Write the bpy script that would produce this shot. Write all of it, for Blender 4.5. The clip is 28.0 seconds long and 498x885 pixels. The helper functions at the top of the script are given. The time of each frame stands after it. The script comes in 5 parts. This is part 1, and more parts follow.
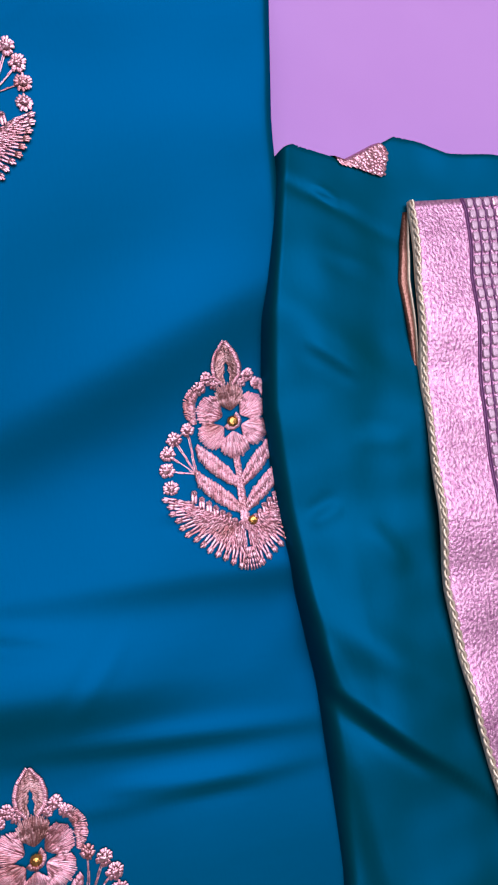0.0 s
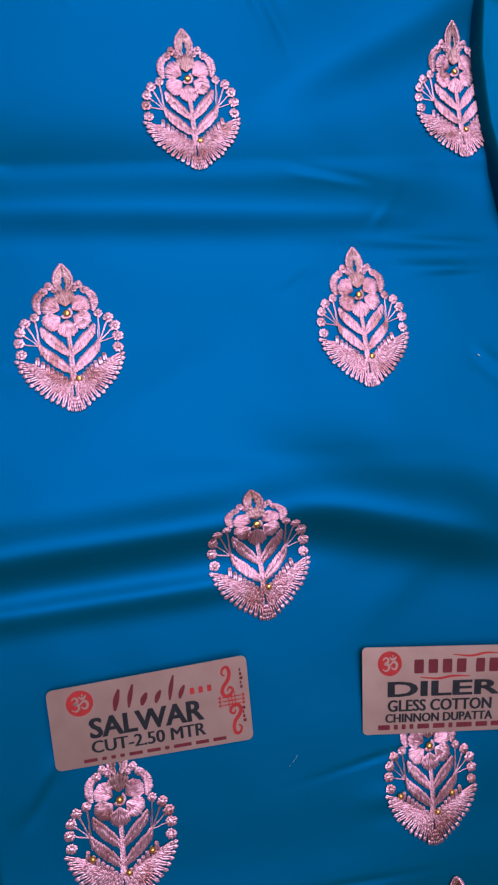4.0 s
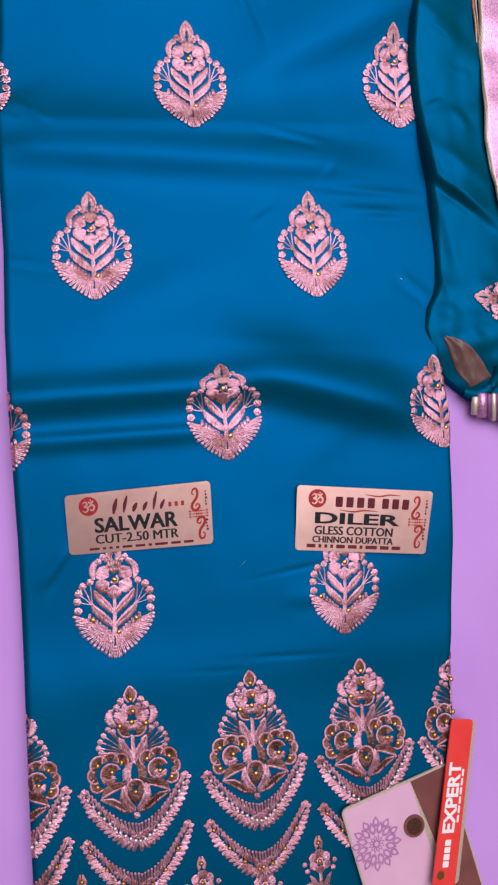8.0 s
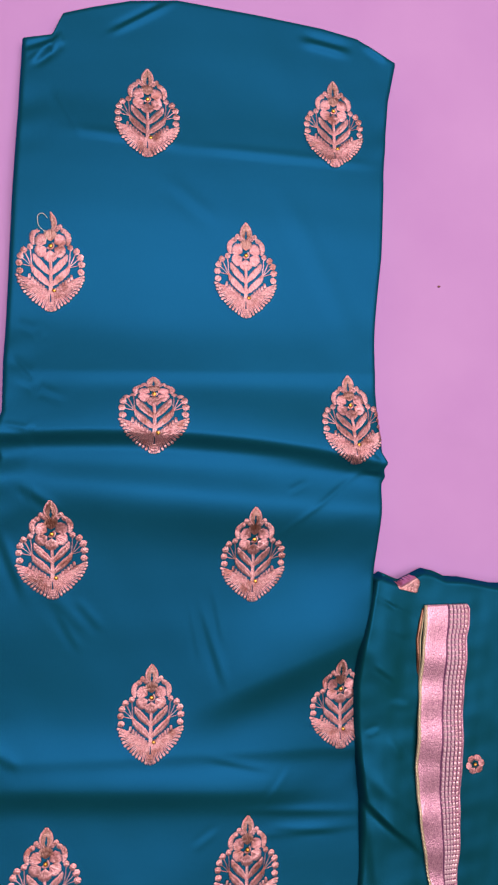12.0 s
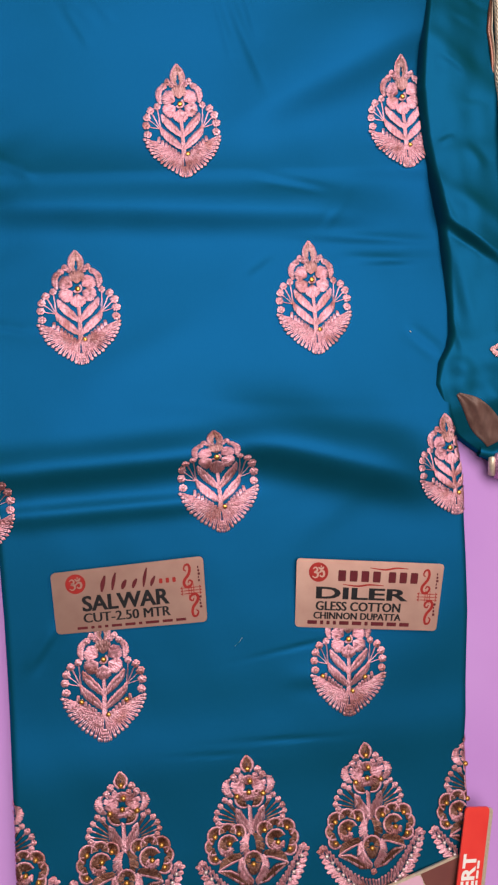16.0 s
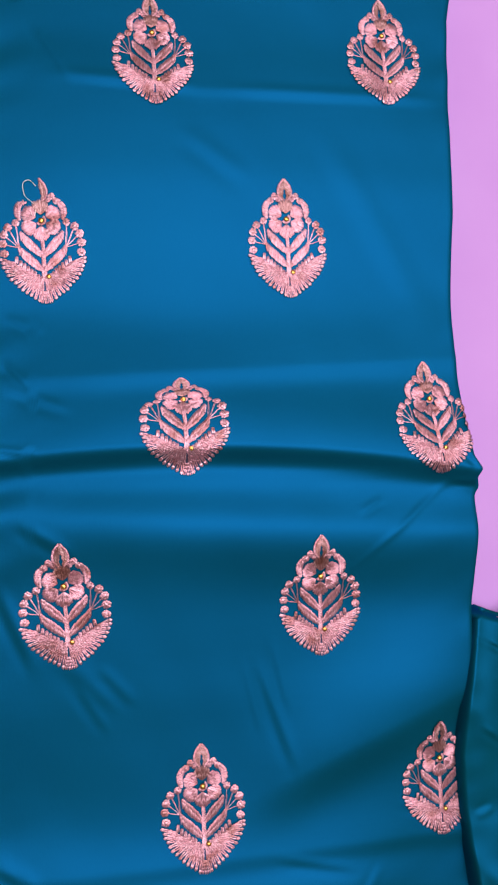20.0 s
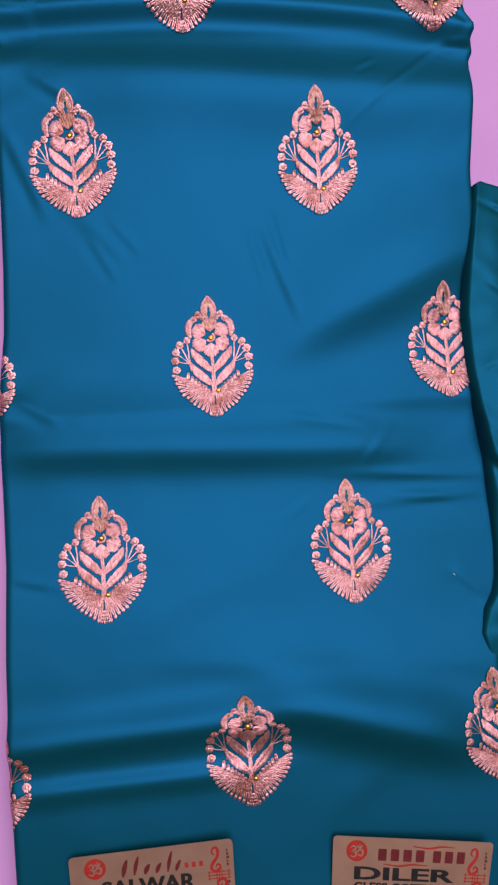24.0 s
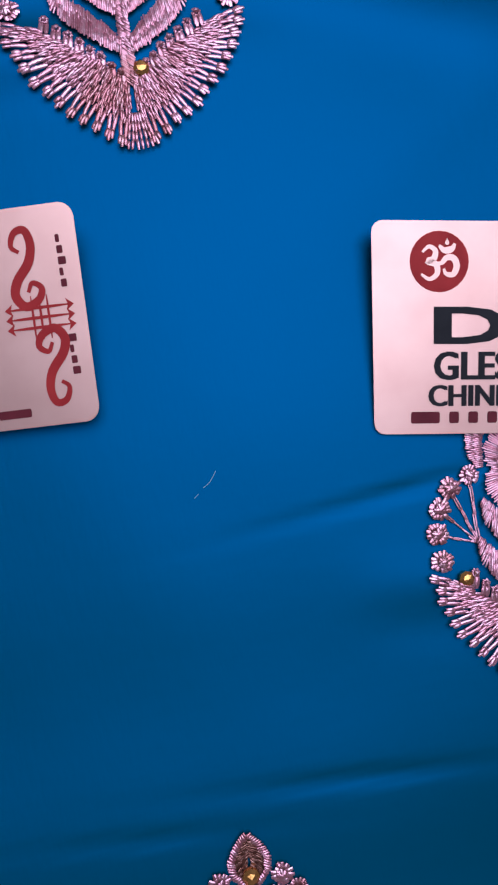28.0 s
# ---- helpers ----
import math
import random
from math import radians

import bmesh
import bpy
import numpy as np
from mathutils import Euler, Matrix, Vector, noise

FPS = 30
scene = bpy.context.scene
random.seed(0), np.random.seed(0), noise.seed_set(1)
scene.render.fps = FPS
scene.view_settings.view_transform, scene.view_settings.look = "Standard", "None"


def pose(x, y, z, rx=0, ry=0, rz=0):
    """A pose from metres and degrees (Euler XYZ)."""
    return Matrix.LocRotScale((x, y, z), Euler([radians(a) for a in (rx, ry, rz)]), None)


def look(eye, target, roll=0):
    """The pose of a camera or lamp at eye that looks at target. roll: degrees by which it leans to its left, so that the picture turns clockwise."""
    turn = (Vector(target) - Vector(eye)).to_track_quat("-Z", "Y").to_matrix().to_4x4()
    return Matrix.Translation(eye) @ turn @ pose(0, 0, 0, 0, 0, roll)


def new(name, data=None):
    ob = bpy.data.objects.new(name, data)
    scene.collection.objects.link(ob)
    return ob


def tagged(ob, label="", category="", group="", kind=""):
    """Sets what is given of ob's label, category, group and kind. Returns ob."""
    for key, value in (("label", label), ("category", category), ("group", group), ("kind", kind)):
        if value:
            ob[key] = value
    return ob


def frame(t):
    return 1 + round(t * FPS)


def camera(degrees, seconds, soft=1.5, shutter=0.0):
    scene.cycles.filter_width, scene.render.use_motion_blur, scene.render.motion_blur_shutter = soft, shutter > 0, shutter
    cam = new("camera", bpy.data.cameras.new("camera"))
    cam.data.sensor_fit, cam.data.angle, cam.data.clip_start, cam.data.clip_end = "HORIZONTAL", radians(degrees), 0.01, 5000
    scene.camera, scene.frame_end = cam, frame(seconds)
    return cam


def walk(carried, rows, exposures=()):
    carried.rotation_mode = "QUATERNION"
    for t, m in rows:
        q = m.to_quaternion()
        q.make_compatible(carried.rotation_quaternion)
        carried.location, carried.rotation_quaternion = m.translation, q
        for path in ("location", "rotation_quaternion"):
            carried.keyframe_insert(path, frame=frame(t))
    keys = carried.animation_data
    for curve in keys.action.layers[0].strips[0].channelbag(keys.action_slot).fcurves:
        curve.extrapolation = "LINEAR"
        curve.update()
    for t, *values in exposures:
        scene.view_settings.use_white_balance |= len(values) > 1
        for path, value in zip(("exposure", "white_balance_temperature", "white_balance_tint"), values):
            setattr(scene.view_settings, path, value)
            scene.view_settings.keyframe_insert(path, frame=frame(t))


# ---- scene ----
cam = camera(40.0, 28.0, soft=2.3)
PATH = [
    (0, pose(0.0341, -0.3091, 0.2081, 5.45, -11.78, -8.35)),
    (0.5, pose(0.0464, -0.3080, 0.2179, 4.21, -11.85, -8.21)),
    (1, pose(0.0366, -0.3129, 0.2401, 4.06, -12.73, -8.37)),
    (1.5, pose(-0.0008, -0.3195, 0.2486, 4.44, -13.23, -8.26)),
    (2, pose(-0.0345, -0.3175, 0.2529, 4.79, -12.70, -8.14)),
    (2.5, pose(-0.0707, -0.3395, 0.2806, 4.76, -11.92, -8.12)),
    (3, pose(-0.1007, -0.3854, 0.3110, 4.47, -11.32, -8.23)),
    (3.5, pose(-0.1182, -0.4369, 0.3217, 4.20, -10.95, -8.28)),
    (4, pose(-0.1331, -0.4883, 0.3277, 4.18, -10.87, -8.46)),
    (4.5, pose(-0.1374, -0.5293, 0.3288, 4.41, -10.85, -8.71)),
    (6.5, pose(-0.1295, -0.5931, 0.3237, 3.84, -10.49, -5.74)),
    (7, pose(-0.1284, -0.5866, 0.3544, 3.51, -9.67, -5.41)),
    (7.5, pose(-0.1319, -0.5710, 0.3992, 3.53, -9.65, -5.45)),
    (8, pose(-0.1387, -0.5650, 0.4423, 3.18, -10.31, -5.77)),
    (8.5, pose(-0.1440, -0.5389, 0.4566, 2.21, -10.69, -5.93)),
    (9, pose(-0.1586, -0.4623, 0.4962, 2.45, -11.70, -5.92)),
    (9.5, pose(-0.1708, -0.3815, 0.5260, 2.90, -12.89, -5.70)),
    (10, pose(-0.1723, -0.3141, 0.5359, 3.36, -13.19, -4.06)),
    (10.5, pose(-0.1592, -0.2391, 0.5284, 2.40, -12.62, 1.04)),
    (11, pose(-0.1435, -0.1622, 0.5299, 2.01, -12.09, 2.48)),
    (11.5, pose(-0.1116, -0.1076, 0.5248, 2.09, -11.84, 1.97)),
    (13.5, pose(-0.0860, -0.2195, 0.4900, 2.08, -6.88, -5.29)),
    (14, pose(-0.1003, -0.2711, 0.4757, 2.69, -6.76, -5.27)),
    (14.5, pose(-0.1117, -0.3315, 0.4621, 2.90, -7.02, -5.13)),
    (15, pose(-0.1127, -0.4017, 0.4512, 2.71, -7.38, -5.01)),
    (15.5, pose(-0.1073, -0.4640, 0.4345, 2.66, -7.31, -5.37)),
    (16, pose(-0.1024, -0.5193, 0.4235, 2.59, -6.88, -5.99)),
    (16.5, pose(-0.1003, -0.5602, 0.4177, 2.42, -6.40, -6.63)),
    (17, pose(-0.1011, -0.5539, 0.4285, 2.42, -6.26, -7.52)),
    (17.5, pose(-0.1061, -0.4706, 0.4414, 2.79, -6.91, -7.52)),
    (18, pose(-0.1122, -0.3757, 0.4467, 3.20, -7.53, -6.96)),
    (18.5, pose(-0.1180, -0.2844, 0.4528, 3.84, -8.26, -6.05)),
    (19, pose(-0.1135, -0.2021, 0.4293, 3.53, -9.01, -5.10)),
    (19.5, pose(-0.1090, -0.1398, 0.4154, 3.60, -9.56, -4.32)),
    (20, pose(-0.1024, -0.1082, 0.4059, 3.47, -9.63, -3.34)),
    (20.5, pose(-0.1067, -0.0938, 0.4070, 3.65, -9.50, -2.31)),
    (21, pose(-0.1125, -0.0963, 0.4020, 3.74, -9.11, -1.76)),
    (21.5, pose(-0.1052, -0.1703, 0.4194, 3.11, -8.66, -2.17)),
    (23.5, pose(-0.0915, -0.3232, 0.4170, 4.35, -5.18, -4.69)),
    (24, pose(-0.0977, -0.3787, 0.4046, 4.28, -5.78, -5.55)),
    (24.5, pose(-0.1047, -0.4420, 0.3911, 3.70, -6.02, -6.27)),
    (25, pose(-0.1109, -0.4734, 0.3848, 3.55, -6.04, -6.93)),
    (25.5, pose(-0.1171, -0.5095, 0.3755, 3.68, -5.68, -7.76)),
    (26, pose(-0.1155, -0.5247, 0.3367, 3.81, -5.51, -8.57)),
    (26.5, pose(-0.1070, -0.5470, 0.2827, 3.58, -5.85, -8.93)),
    (27, pose(-0.1003, -0.5891, 0.2233, 3.48, -6.68, -8.99)),
    (27.5, pose(-0.0872, -0.6126, 0.1677, 2.67, -7.16, -8.98)),
    (28, pose(-0.0765, -0.6220, 0.1390, 2.40, -7.05, -8.89)),
]
import itertools

EXPOSURES = [(0, -0.14, 6150, 14), (1, -0.26, 6800, 12), (2, -0.24, 7600, 13), (3, -0.13, 6600, 14), (4, 0.03, 5700, 15), (7, 0.0, 5950, 14), (8, 0.02, 6300, 14), (9, -0.02, 7100, 12), (10, -0.14, 7800, 11), (11, -0.1, 8100, 10), (14, -0.08, 8300, 8), (15, -0.06, 8300, 9), (16, 0.03, 7500, 10), (17, 0.0, 6800, 11), (18, 0.0, 7400, 11), (20, 0.08, 6900, 11), (21, 0.05, 7200, 11), (24, -0.07, 7700, 11), (25, 0.04, 7050, 12), (26, 0.02, 6500, 14), (27, 0.0, 5900, 14), (28, -0.34, 5350, 15)]
walk(cam, PATH, EXPOSURES)

# ---- light ----
world = bpy.data.worlds.new("room_air")
scene.world = world
world.use_nodes = True
world.node_tree.nodes["Background"].inputs[0].default_value = (0.55, 0.6, 0.75, 1)
world.node_tree.nodes["Background"].inputs[1].default_value = 0.20
lamp = bpy.data.lights.new("ceiling_lamp", "AREA")
lamp.shape, lamp.size, lamp.size_y, lamp.energy, lamp.color = "RECTANGLE", 2.2, 2.4, 83, (1.0, 0.97, 0.97)
new("ceiling_lamp", lamp).matrix_world = look((0.3, 0.22, 2.4), (0.1, 0.09, 0))


# ---- materials ----
def nodes_of(name):
    mat = bpy.data.materials.new(name)
    mat.use_nodes = True
    tree = mat.node_tree
    return mat, tree, tree.nodes["Principled BSDF"]


def noise_ramp(tree, scale, lo, hi, detail=4.0, stretch=(1, 1, 1)):
    """Object-space noise through a two-colour ramp; returns (ramp, noise)."""
    co = tree.nodes.new("ShaderNodeTexCoord")
    mp = tree.nodes.new("ShaderNodeMapping")
    mp.inputs["Scale"].default_value = stretch
    nz = tree.nodes.new("ShaderNodeTexNoise")
    nz.inputs["Scale"].default_value, nz.inputs["Detail"].default_value = scale, detail
    rp = tree.nodes.new("ShaderNodeValToRGB")
    rp.color_ramp.elements[0].position, rp.color_ramp.elements[1].position = 0.3, 0.7
    rp.color_ramp.elements[0].color, rp.color_ramp.elements[1].color = (*lo, 1), (*hi, 1)
    tree.links.new(co.outputs["Object"], mp.inputs[0])
    tree.links.new(mp.outputs[0], nz.inputs[0])
    tree.links.new(nz.outputs[0], rp.inputs[0])
    return rp, nz


def bump(tree, target, height, strength, distance):
    b = tree.nodes.new("ShaderNodeBump")
    b.inputs["Strength"].default_value, b.inputs["Distance"].default_value = strength, distance
    tree.links.new(height, b.inputs["Height"])
    tree.links.new(b.outputs[0], target.inputs["Normal"])
    return b


def simple(name, lo, hi, scale, rough, metal=0.0, relief=0.0, stretch=(1, 1, 1), spec=0.5):
    mat, tree, p = nodes_of(name)
    rp, nz = noise_ramp(tree, scale, lo, hi, stretch=stretch)
    tree.links.new(rp.outputs[0], p.inputs["Base Color"])
    p.inputs["Roughness"].default_value, p.inputs["Metallic"].default_value = rough, metal
    p.inputs["Specular IOR Level"].default_value = spec
    if relief:
        bump(tree, p, nz.outputs[0], 0.6, relief)
    return mat


def shot_silk(name, weft_lo, weft_hi, warp, share, rough):
    """Two-tone taffeta: a matt teal weft under a satin lobe from the blue warp."""
    mat, tree, p = nodes_of(name)
    rp, _ = noise_ramp(tree, 9.0, weft_lo, weft_hi)
    tree.links.new(rp.outputs[0], p.inputs["Base Color"])
    p.inputs["Roughness"].default_value = 0.6
    p.inputs["Specular IOR Level"].default_value = 0.0
    gl = tree.nodes.new("ShaderNodeBsdfGlossy")
    gl.inputs["Color"].default_value, gl.inputs["Roughness"].default_value = (*warp, 1), rough
    mx = tree.nodes.new("ShaderNodeMixShader")
    mx.inputs[0].default_value = share
    tree.links.new(p.outputs[0], mx.inputs[1])
    tree.links.new(gl.outputs[0], mx.inputs[2])
    out = tree.nodes["Material Output"]
    tree.links.new(mx.outputs[0], out.inputs["Surface"])
    _, yarn = noise_ramp(tree, 900.0, (0, 0, 0), (1, 1, 1), 2.0, (1.0, 0.25, 1.0))
    _, slub = noise_ramp(tree, 160.0, (0, 0, 0), (1, 1, 1), 3.0, (0.3, 1.0, 1.0))
    b1 = bump(tree, p, yarn.outputs[0], 0.25, 0.00012)
    b2 = tree.nodes.new("ShaderNodeBump")
    b2.inputs["Strength"].default_value, b2.inputs["Distance"].default_value = 0.2, 0.0002
    tree.links.new(slub.outputs[0], b2.inputs["Height"])
    tree.links.new(b1.outputs[0], b2.inputs["Normal"])
    for target in (p, gl):
        tree.links.new(b2.outputs[0], target.inputs["Normal"])
    return mat


def thread(name, dark, mid, light):
    """Metallic thread: every stitch a shade of its own, fine glints painted into its colour."""
    mat, tree, p = nodes_of(name)
    rp, nz = noise_ramp(tree, 1500.0, (0, 0, 0), (1, 1, 1))
    isl = tree.nodes.new("ShaderNodeNewGeometry")
    mx = tree.nodes.new("ShaderNodeMath")
    mx.operation = "MULTIPLY_ADD"
    mx.inputs[1].default_value = 0.55
    half = tree.nodes.new("ShaderNodeMath")
    half.operation = "MULTIPLY"
    half.inputs[1].default_value = 0.45
    tree.links.new(isl.outputs["Random Per Island"], mx.inputs[0])
    tree.links.new(rp.outputs[0], half.inputs[0])
    tree.links.new(half.outputs[0], mx.inputs[2])
    col = tree.nodes.new("ShaderNodeValToRGB")
    for pos, c in ((0.5, mid),):
        col.color_ramp.elements.new(pos).color = (*c, 1)
    col.color_ramp.elements[0].color, col.color_ramp.elements[2].color = (*dark, 1), (*light, 1)
    tree.links.new(mx.outputs[0], col.inputs[0])
    # duller, browner runs: thread facing away from the light, painted as noise patches
    patch, _ = noise_ramp(tree, 75.0, (0, 0, 0), (1, 1, 1), 2.0)
    patch.color_ramp.elements[0].position, patch.color_ramp.elements[1].position = 0.54, 0.67
    dull = tree.nodes.new("ShaderNodeMixRGB")
    dull.blend_type = "MULTIPLY"
    dull.inputs[2].default_value = (0.68, 0.58, 0.51, 1)
    tree.links.new(patch.outputs[0], dull.inputs[0])
    tree.links.new(col.outputs[0], dull.inputs[1])
    # dull core of the yarn under its bright metal wrap
    core = tree.nodes.new("ShaderNodeMixRGB")
    core.blend_type = "MULTIPLY"
    core.inputs[0].default_value, core.inputs[2].default_value = 1.0, (0.46, 0.36, 0.31, 1)
    tree.links.new(dull.outputs[0], core.inputs[1])
    tree.links.new(core.outputs[0], p.inputs["Base Color"])
    p.inputs["Roughness"].default_value, p.inputs["Specular IOR Level"].default_value = 0.6, 0.0
    wrap = tree.nodes.new("ShaderNodeMixRGB")
    wrap.blend_type = "MULTIPLY"
    wrap.inputs[0].default_value, wrap.inputs[2].default_value = 1.0, (0.86, 0.82, 0.87, 1)
    tree.links.new(dull.outputs[0], wrap.inputs[1])
    gl = tree.nodes.new("ShaderNodeBsdfGlossy")
    gl.inputs["Roughness"].default_value = 0.30
    tree.links.new(wrap.outputs[0], gl.inputs["Color"])
    both = tree.nodes.new("ShaderNodeMixShader")
    both.inputs[0].default_value = 0.74
    tree.links.new(p.outputs[0], both.inputs[1])
    tree.links.new(gl.outputs[0], both.inputs[2])
    tree.links.new(both.outputs[0], tree.nodes["Material Output"].inputs["Surface"])
    b = bump(tree, p, nz.outputs[0], 0.4, 0.0002)
    tree.links.new(b.outputs[0], gl.inputs["Normal"])
    return mat


SILK = shot_silk("shot_silk", (0.0, 0.056, 0.060), (0.0, 0.065, 0.070), (0.0, 0.116, 0.38), 0.43, 0.53)
SILK_DARK = shot_silk("dupatta_silk", (0.0, 0.050, 0.053), (0.0, 0.063, 0.066), (0.0, 0.112, 0.32), 0.385, 0.52)
SHEET = simple("lilac_cotton", (0.50, 0.245, 0.66), (0.55, 0.285, 0.71), 9.0, 0.85, 0, 0.0004)
ZARI = thread("rose_zari_thread", (0.55, 0.24, 0.29), (0.95, 0.50, 0.62), (1.0, 0.74, 0.86))
# the same rose thread turned from the light, its shade painted as browner colour
UNLIT_ZARI = thread("unlit_zari_thread", (0.30, 0.14, 0.13), (0.66, 0.36, 0.38), (0.90, 0.62, 0.66))
BRONZE = thread("bronze_zari_thread", (0.12, 0.05, 0.04), (0.28, 0.14, 0.11), (0.52, 0.32, 0.27))
SILVER = simple("silver_bead", (0.72, 0.58, 0.62), (0.84, 0.70, 0.74), 300.0, 0.15, 0.6)
CORD = simple("cream_cord", (0.62, 0.50, 0.40), (0.78, 0.66, 0.55), 700.0, 0.4, 0.5)
FOIL = simple("rose_foil_paper", (0.50, 0.29, 0.255), (0.58, 0.36, 0.32), 60.0, 0.36, 0.75)
GOLD = simple("gold_bead", (0.58, 0.27, 0.07), (0.72, 0.38, 0.13), 300.0, 0.22, 0.9)
TISSUE = simple("pink_tissue", (0.40, 0.14, 0.32), (0.90, 0.50, 0.74), 1100.0, 0.32, 0.65, 0.0007, (1.0, 0.8, 1.0))
PEARL = simple("pearl_bead", (0.54, 0.34, 0.50), (0.70, 0.48, 0.64), 300.0, 0.36, 0.25)
ROSEBEAD = simple("rose_bead", (0.74, 0.40, 0.60), (0.90, 0.60, 0.76), 300.0, 0.25, 0.4)
WRONGSIDE = simple("brown_wrong_side", (0.10, 0.048, 0.042), (0.17, 0.088, 0.078), 260.0, 0.5, 0.1, 0.0004, (1.0, 0.3, 1.0))
INK = simple("black_ink", (0.012, 0.012, 0.016), (0.02, 0.02, 0.025), 200.0, 0.6, spec=0.12)
RED = simple("red_ink", (0.30, 0.02, 0.022), (0.38, 0.03, 0.03), 200.0, 0.6, spec=0.12)
MAROON = simple("maroon_ink", (0.10, 0.014, 0.022), (0.14, 0.02, 0.03), 200.0, 0.6, spec=0.12)
CARD = simple("pink_card", (0.66, 0.37, 0.53), (0.70, 0.42, 0.57), 40.0, 0.4)
BROWN = simple("brown_print", (0.16, 0.05, 0.05), (0.2, 0.07, 0.06), 60.0, 0.35)
MAUVE = simple("mauve_print", (0.36, 0.15, 0.33), (0.46, 0.21, 0.42), 120.0, 0.4)
TAGRED = simple("red_plastic", (0.75, 0.04, 0.04), (0.82, 0.06, 0.05), 50.0, 0.3)
WHITE = simple("white_print", (0.8, 0.78, 0.8), (0.85, 0.83, 0.85), 90.0, 0.4)
LINT = simple("lint_fibre", (0.30, 0.40, 0.48), (0.42, 0.52, 0.58), 400.0, 0.7)
PLASTER = simple("wall_plaster", (0.27, 0.25, 0.24), (0.32, 0.30, 0.28), 3.0, 0.9)
SCREED = simple("floor_screed", (0.3, 0.28, 0.27), (0.36, 0.34, 0.32), 5.0, 0.7)


# ---- mesh helpers ----
def mesh_ob(name, verts, faces, mat, parent=None, label="", smooth=True):
    me = bpy.data.meshes.new(name)
    me.from_pydata([tuple(v) for v in np.asarray(verts).tolist()], [], [tuple(f) for f in faces])
    me.polygons.foreach_set("use_smooth", [smooth] * len(me.polygons))
    me.materials.append(mat)
    me.update()
    ob = new(name, me)
    ob.parent = parent
    if label:
        ob["label"] = label
    return ob


def part(name, bm, mat, parent=None, label="", smooth=False):
    me = bpy.data.meshes.new(name)
    bm.to_mesh(me)
    bm.free()
    me.polygons.foreach_set("use_smooth", [smooth] * len(me.polygons))
    me.materials.append(mat)
    ob = new(name, me)
    ob.parent = parent
    if label:
        ob["label"] = label
    return ob


def box_bm(x0, y0, z0, x1, y1, z1, bevel=0.0):
    bm = bmesh.new()
    bmesh.ops.create_cube(bm, size=1, matrix=Matrix.Translation(((x0 + x1) / 2, (y0 + y1) / 2, (z0 + z1) / 2)) @ Matrix.Diagonal((x1 - x0, y1 - y0, z1 - z0, 1)))
    if bevel:
        bmesh.ops.bevel(bm, geom=bm.edges[:], offset=bevel, segments=2, affect="EDGES")
    return bm


# ---- room shell ----
FLOOR = -0.021
for nm, b in (("floor", (-1.8, -2.3, FLOOR - 0.1, 1.8, 1.8, FLOOR)), ("ceiling", (-1.8, -2.3, 2.6, 1.8, 1.8, 2.7)),
              ("wall_west", (-1.9, -2.3, FLOOR, -1.8, 1.8, 2.6)), ("wall_east", (1.8, -2.3, FLOOR, 1.9, 1.8, 2.6)),
              ("wall_north", (-1.9, 1.8, FLOOR, 1.9, 1.9, 2.6)), ("wall_south", (-1.9, -2.4, FLOOR, 1.9, -2.3, 2.6))):
    tagged(part(nm, box_bm(*b), SCREED if nm == "floor" else PLASTER), "plain pale plaster closing the room" if nm != "floor" else "plain grey screed floor under the sheet", nm.split("_")[0], kind="structure")


# ---- cloth relief ----
def lin(xs, ys):
    xs, ys = np.array(xs, float), np.array(ys, float)
    k = np.argsort(xs)
    return lambda q: np.interp(q, xs[k], ys[k])


def waves(x, y, scale, seed, octaves=3):
    """Smooth pseudo-random relief in about -1..1."""
    rng = np.random.RandomState(seed)
    out = np.zeros_like(x, dtype=float)
    for o in range(octaves):
        for _ in range(5):
            a, ph = rng.uniform(0, 2 * math.pi), rng.uniform(0, 2 * math.pi)
            f = 2 * math.pi / scale * 1.9 ** o * rng.uniform(0.7, 1.3)
            out = out + np.sin((x * math.cos(a) + y * math.sin(a)) * f + ph) * 0.28 / 1.8 ** o
    return out


def fold(x, y, yc, amp, north, south, xc=-0.05, half=1.0, slant=0.0, arch=0.0):
    """A lengthwise ridge across the cloth: gentle to the north, steeper to the south."""
    d = y - (yc + slant * (x - xc) - arch * (x - xc) ** 2)
    s = np.where(d > 0, north, south)
    w = 1 / (1 + np.exp((np.abs(x - xc) - half) / 0.012))
    return amp * np.exp(-(d / s) ** 2) * w


left_edge = lin([0.26, 0.209, 0.156, 0.091, 0.027, -0.04, -0.075, -0.092, -0.100, -0.108, -0.118, -0.125, -0.153, -0.195, -0.237, -0.274, -0.297, -0.31, -0.359, -0.412, -0.464, -0.53, -0.597, -0.679, -0.747, -0.80, -0.95],
                [-0.168, -0.171, -0.173, -0.176, -0.178, -0.180, -0.1795, -0.1842, -0.1845, -0.1815, -0.1846, -0.1832, -0.1865, -0.188, -0.190, -0.193, -0.1965, -0.198, -0.200, -0.201, -0.204, -0.206, -0.207, -0.210, -0.213, -0.215, -0.219])
right_edge = lin([0.26, 0.222, 0.188, 0.125, 0.054, 0.025, -0.018, -0.087, -0.103, -0.111, -0.116, -0.122, -0.127, -0.197, -0.26, -0.32, -0.378, -0.43, -0.461, -0.50, -0.537, -0.588, -0.627, -0.69, -0.707, -0.80, -0.95],
                 [0.130, 0.127, 0.120, 0.115, 0.112, 0.109, 0.105, 0.1038, 0.1045, 0.1090, 0.1068, 0.1095, 0.1070, 0.1025, 0.099, 0.0960, 0.0965, 0.0955, 0.0905, 0.085, 0.086, 0.082, 0.079, 0.071, 0.068, 0.062, 0.052])
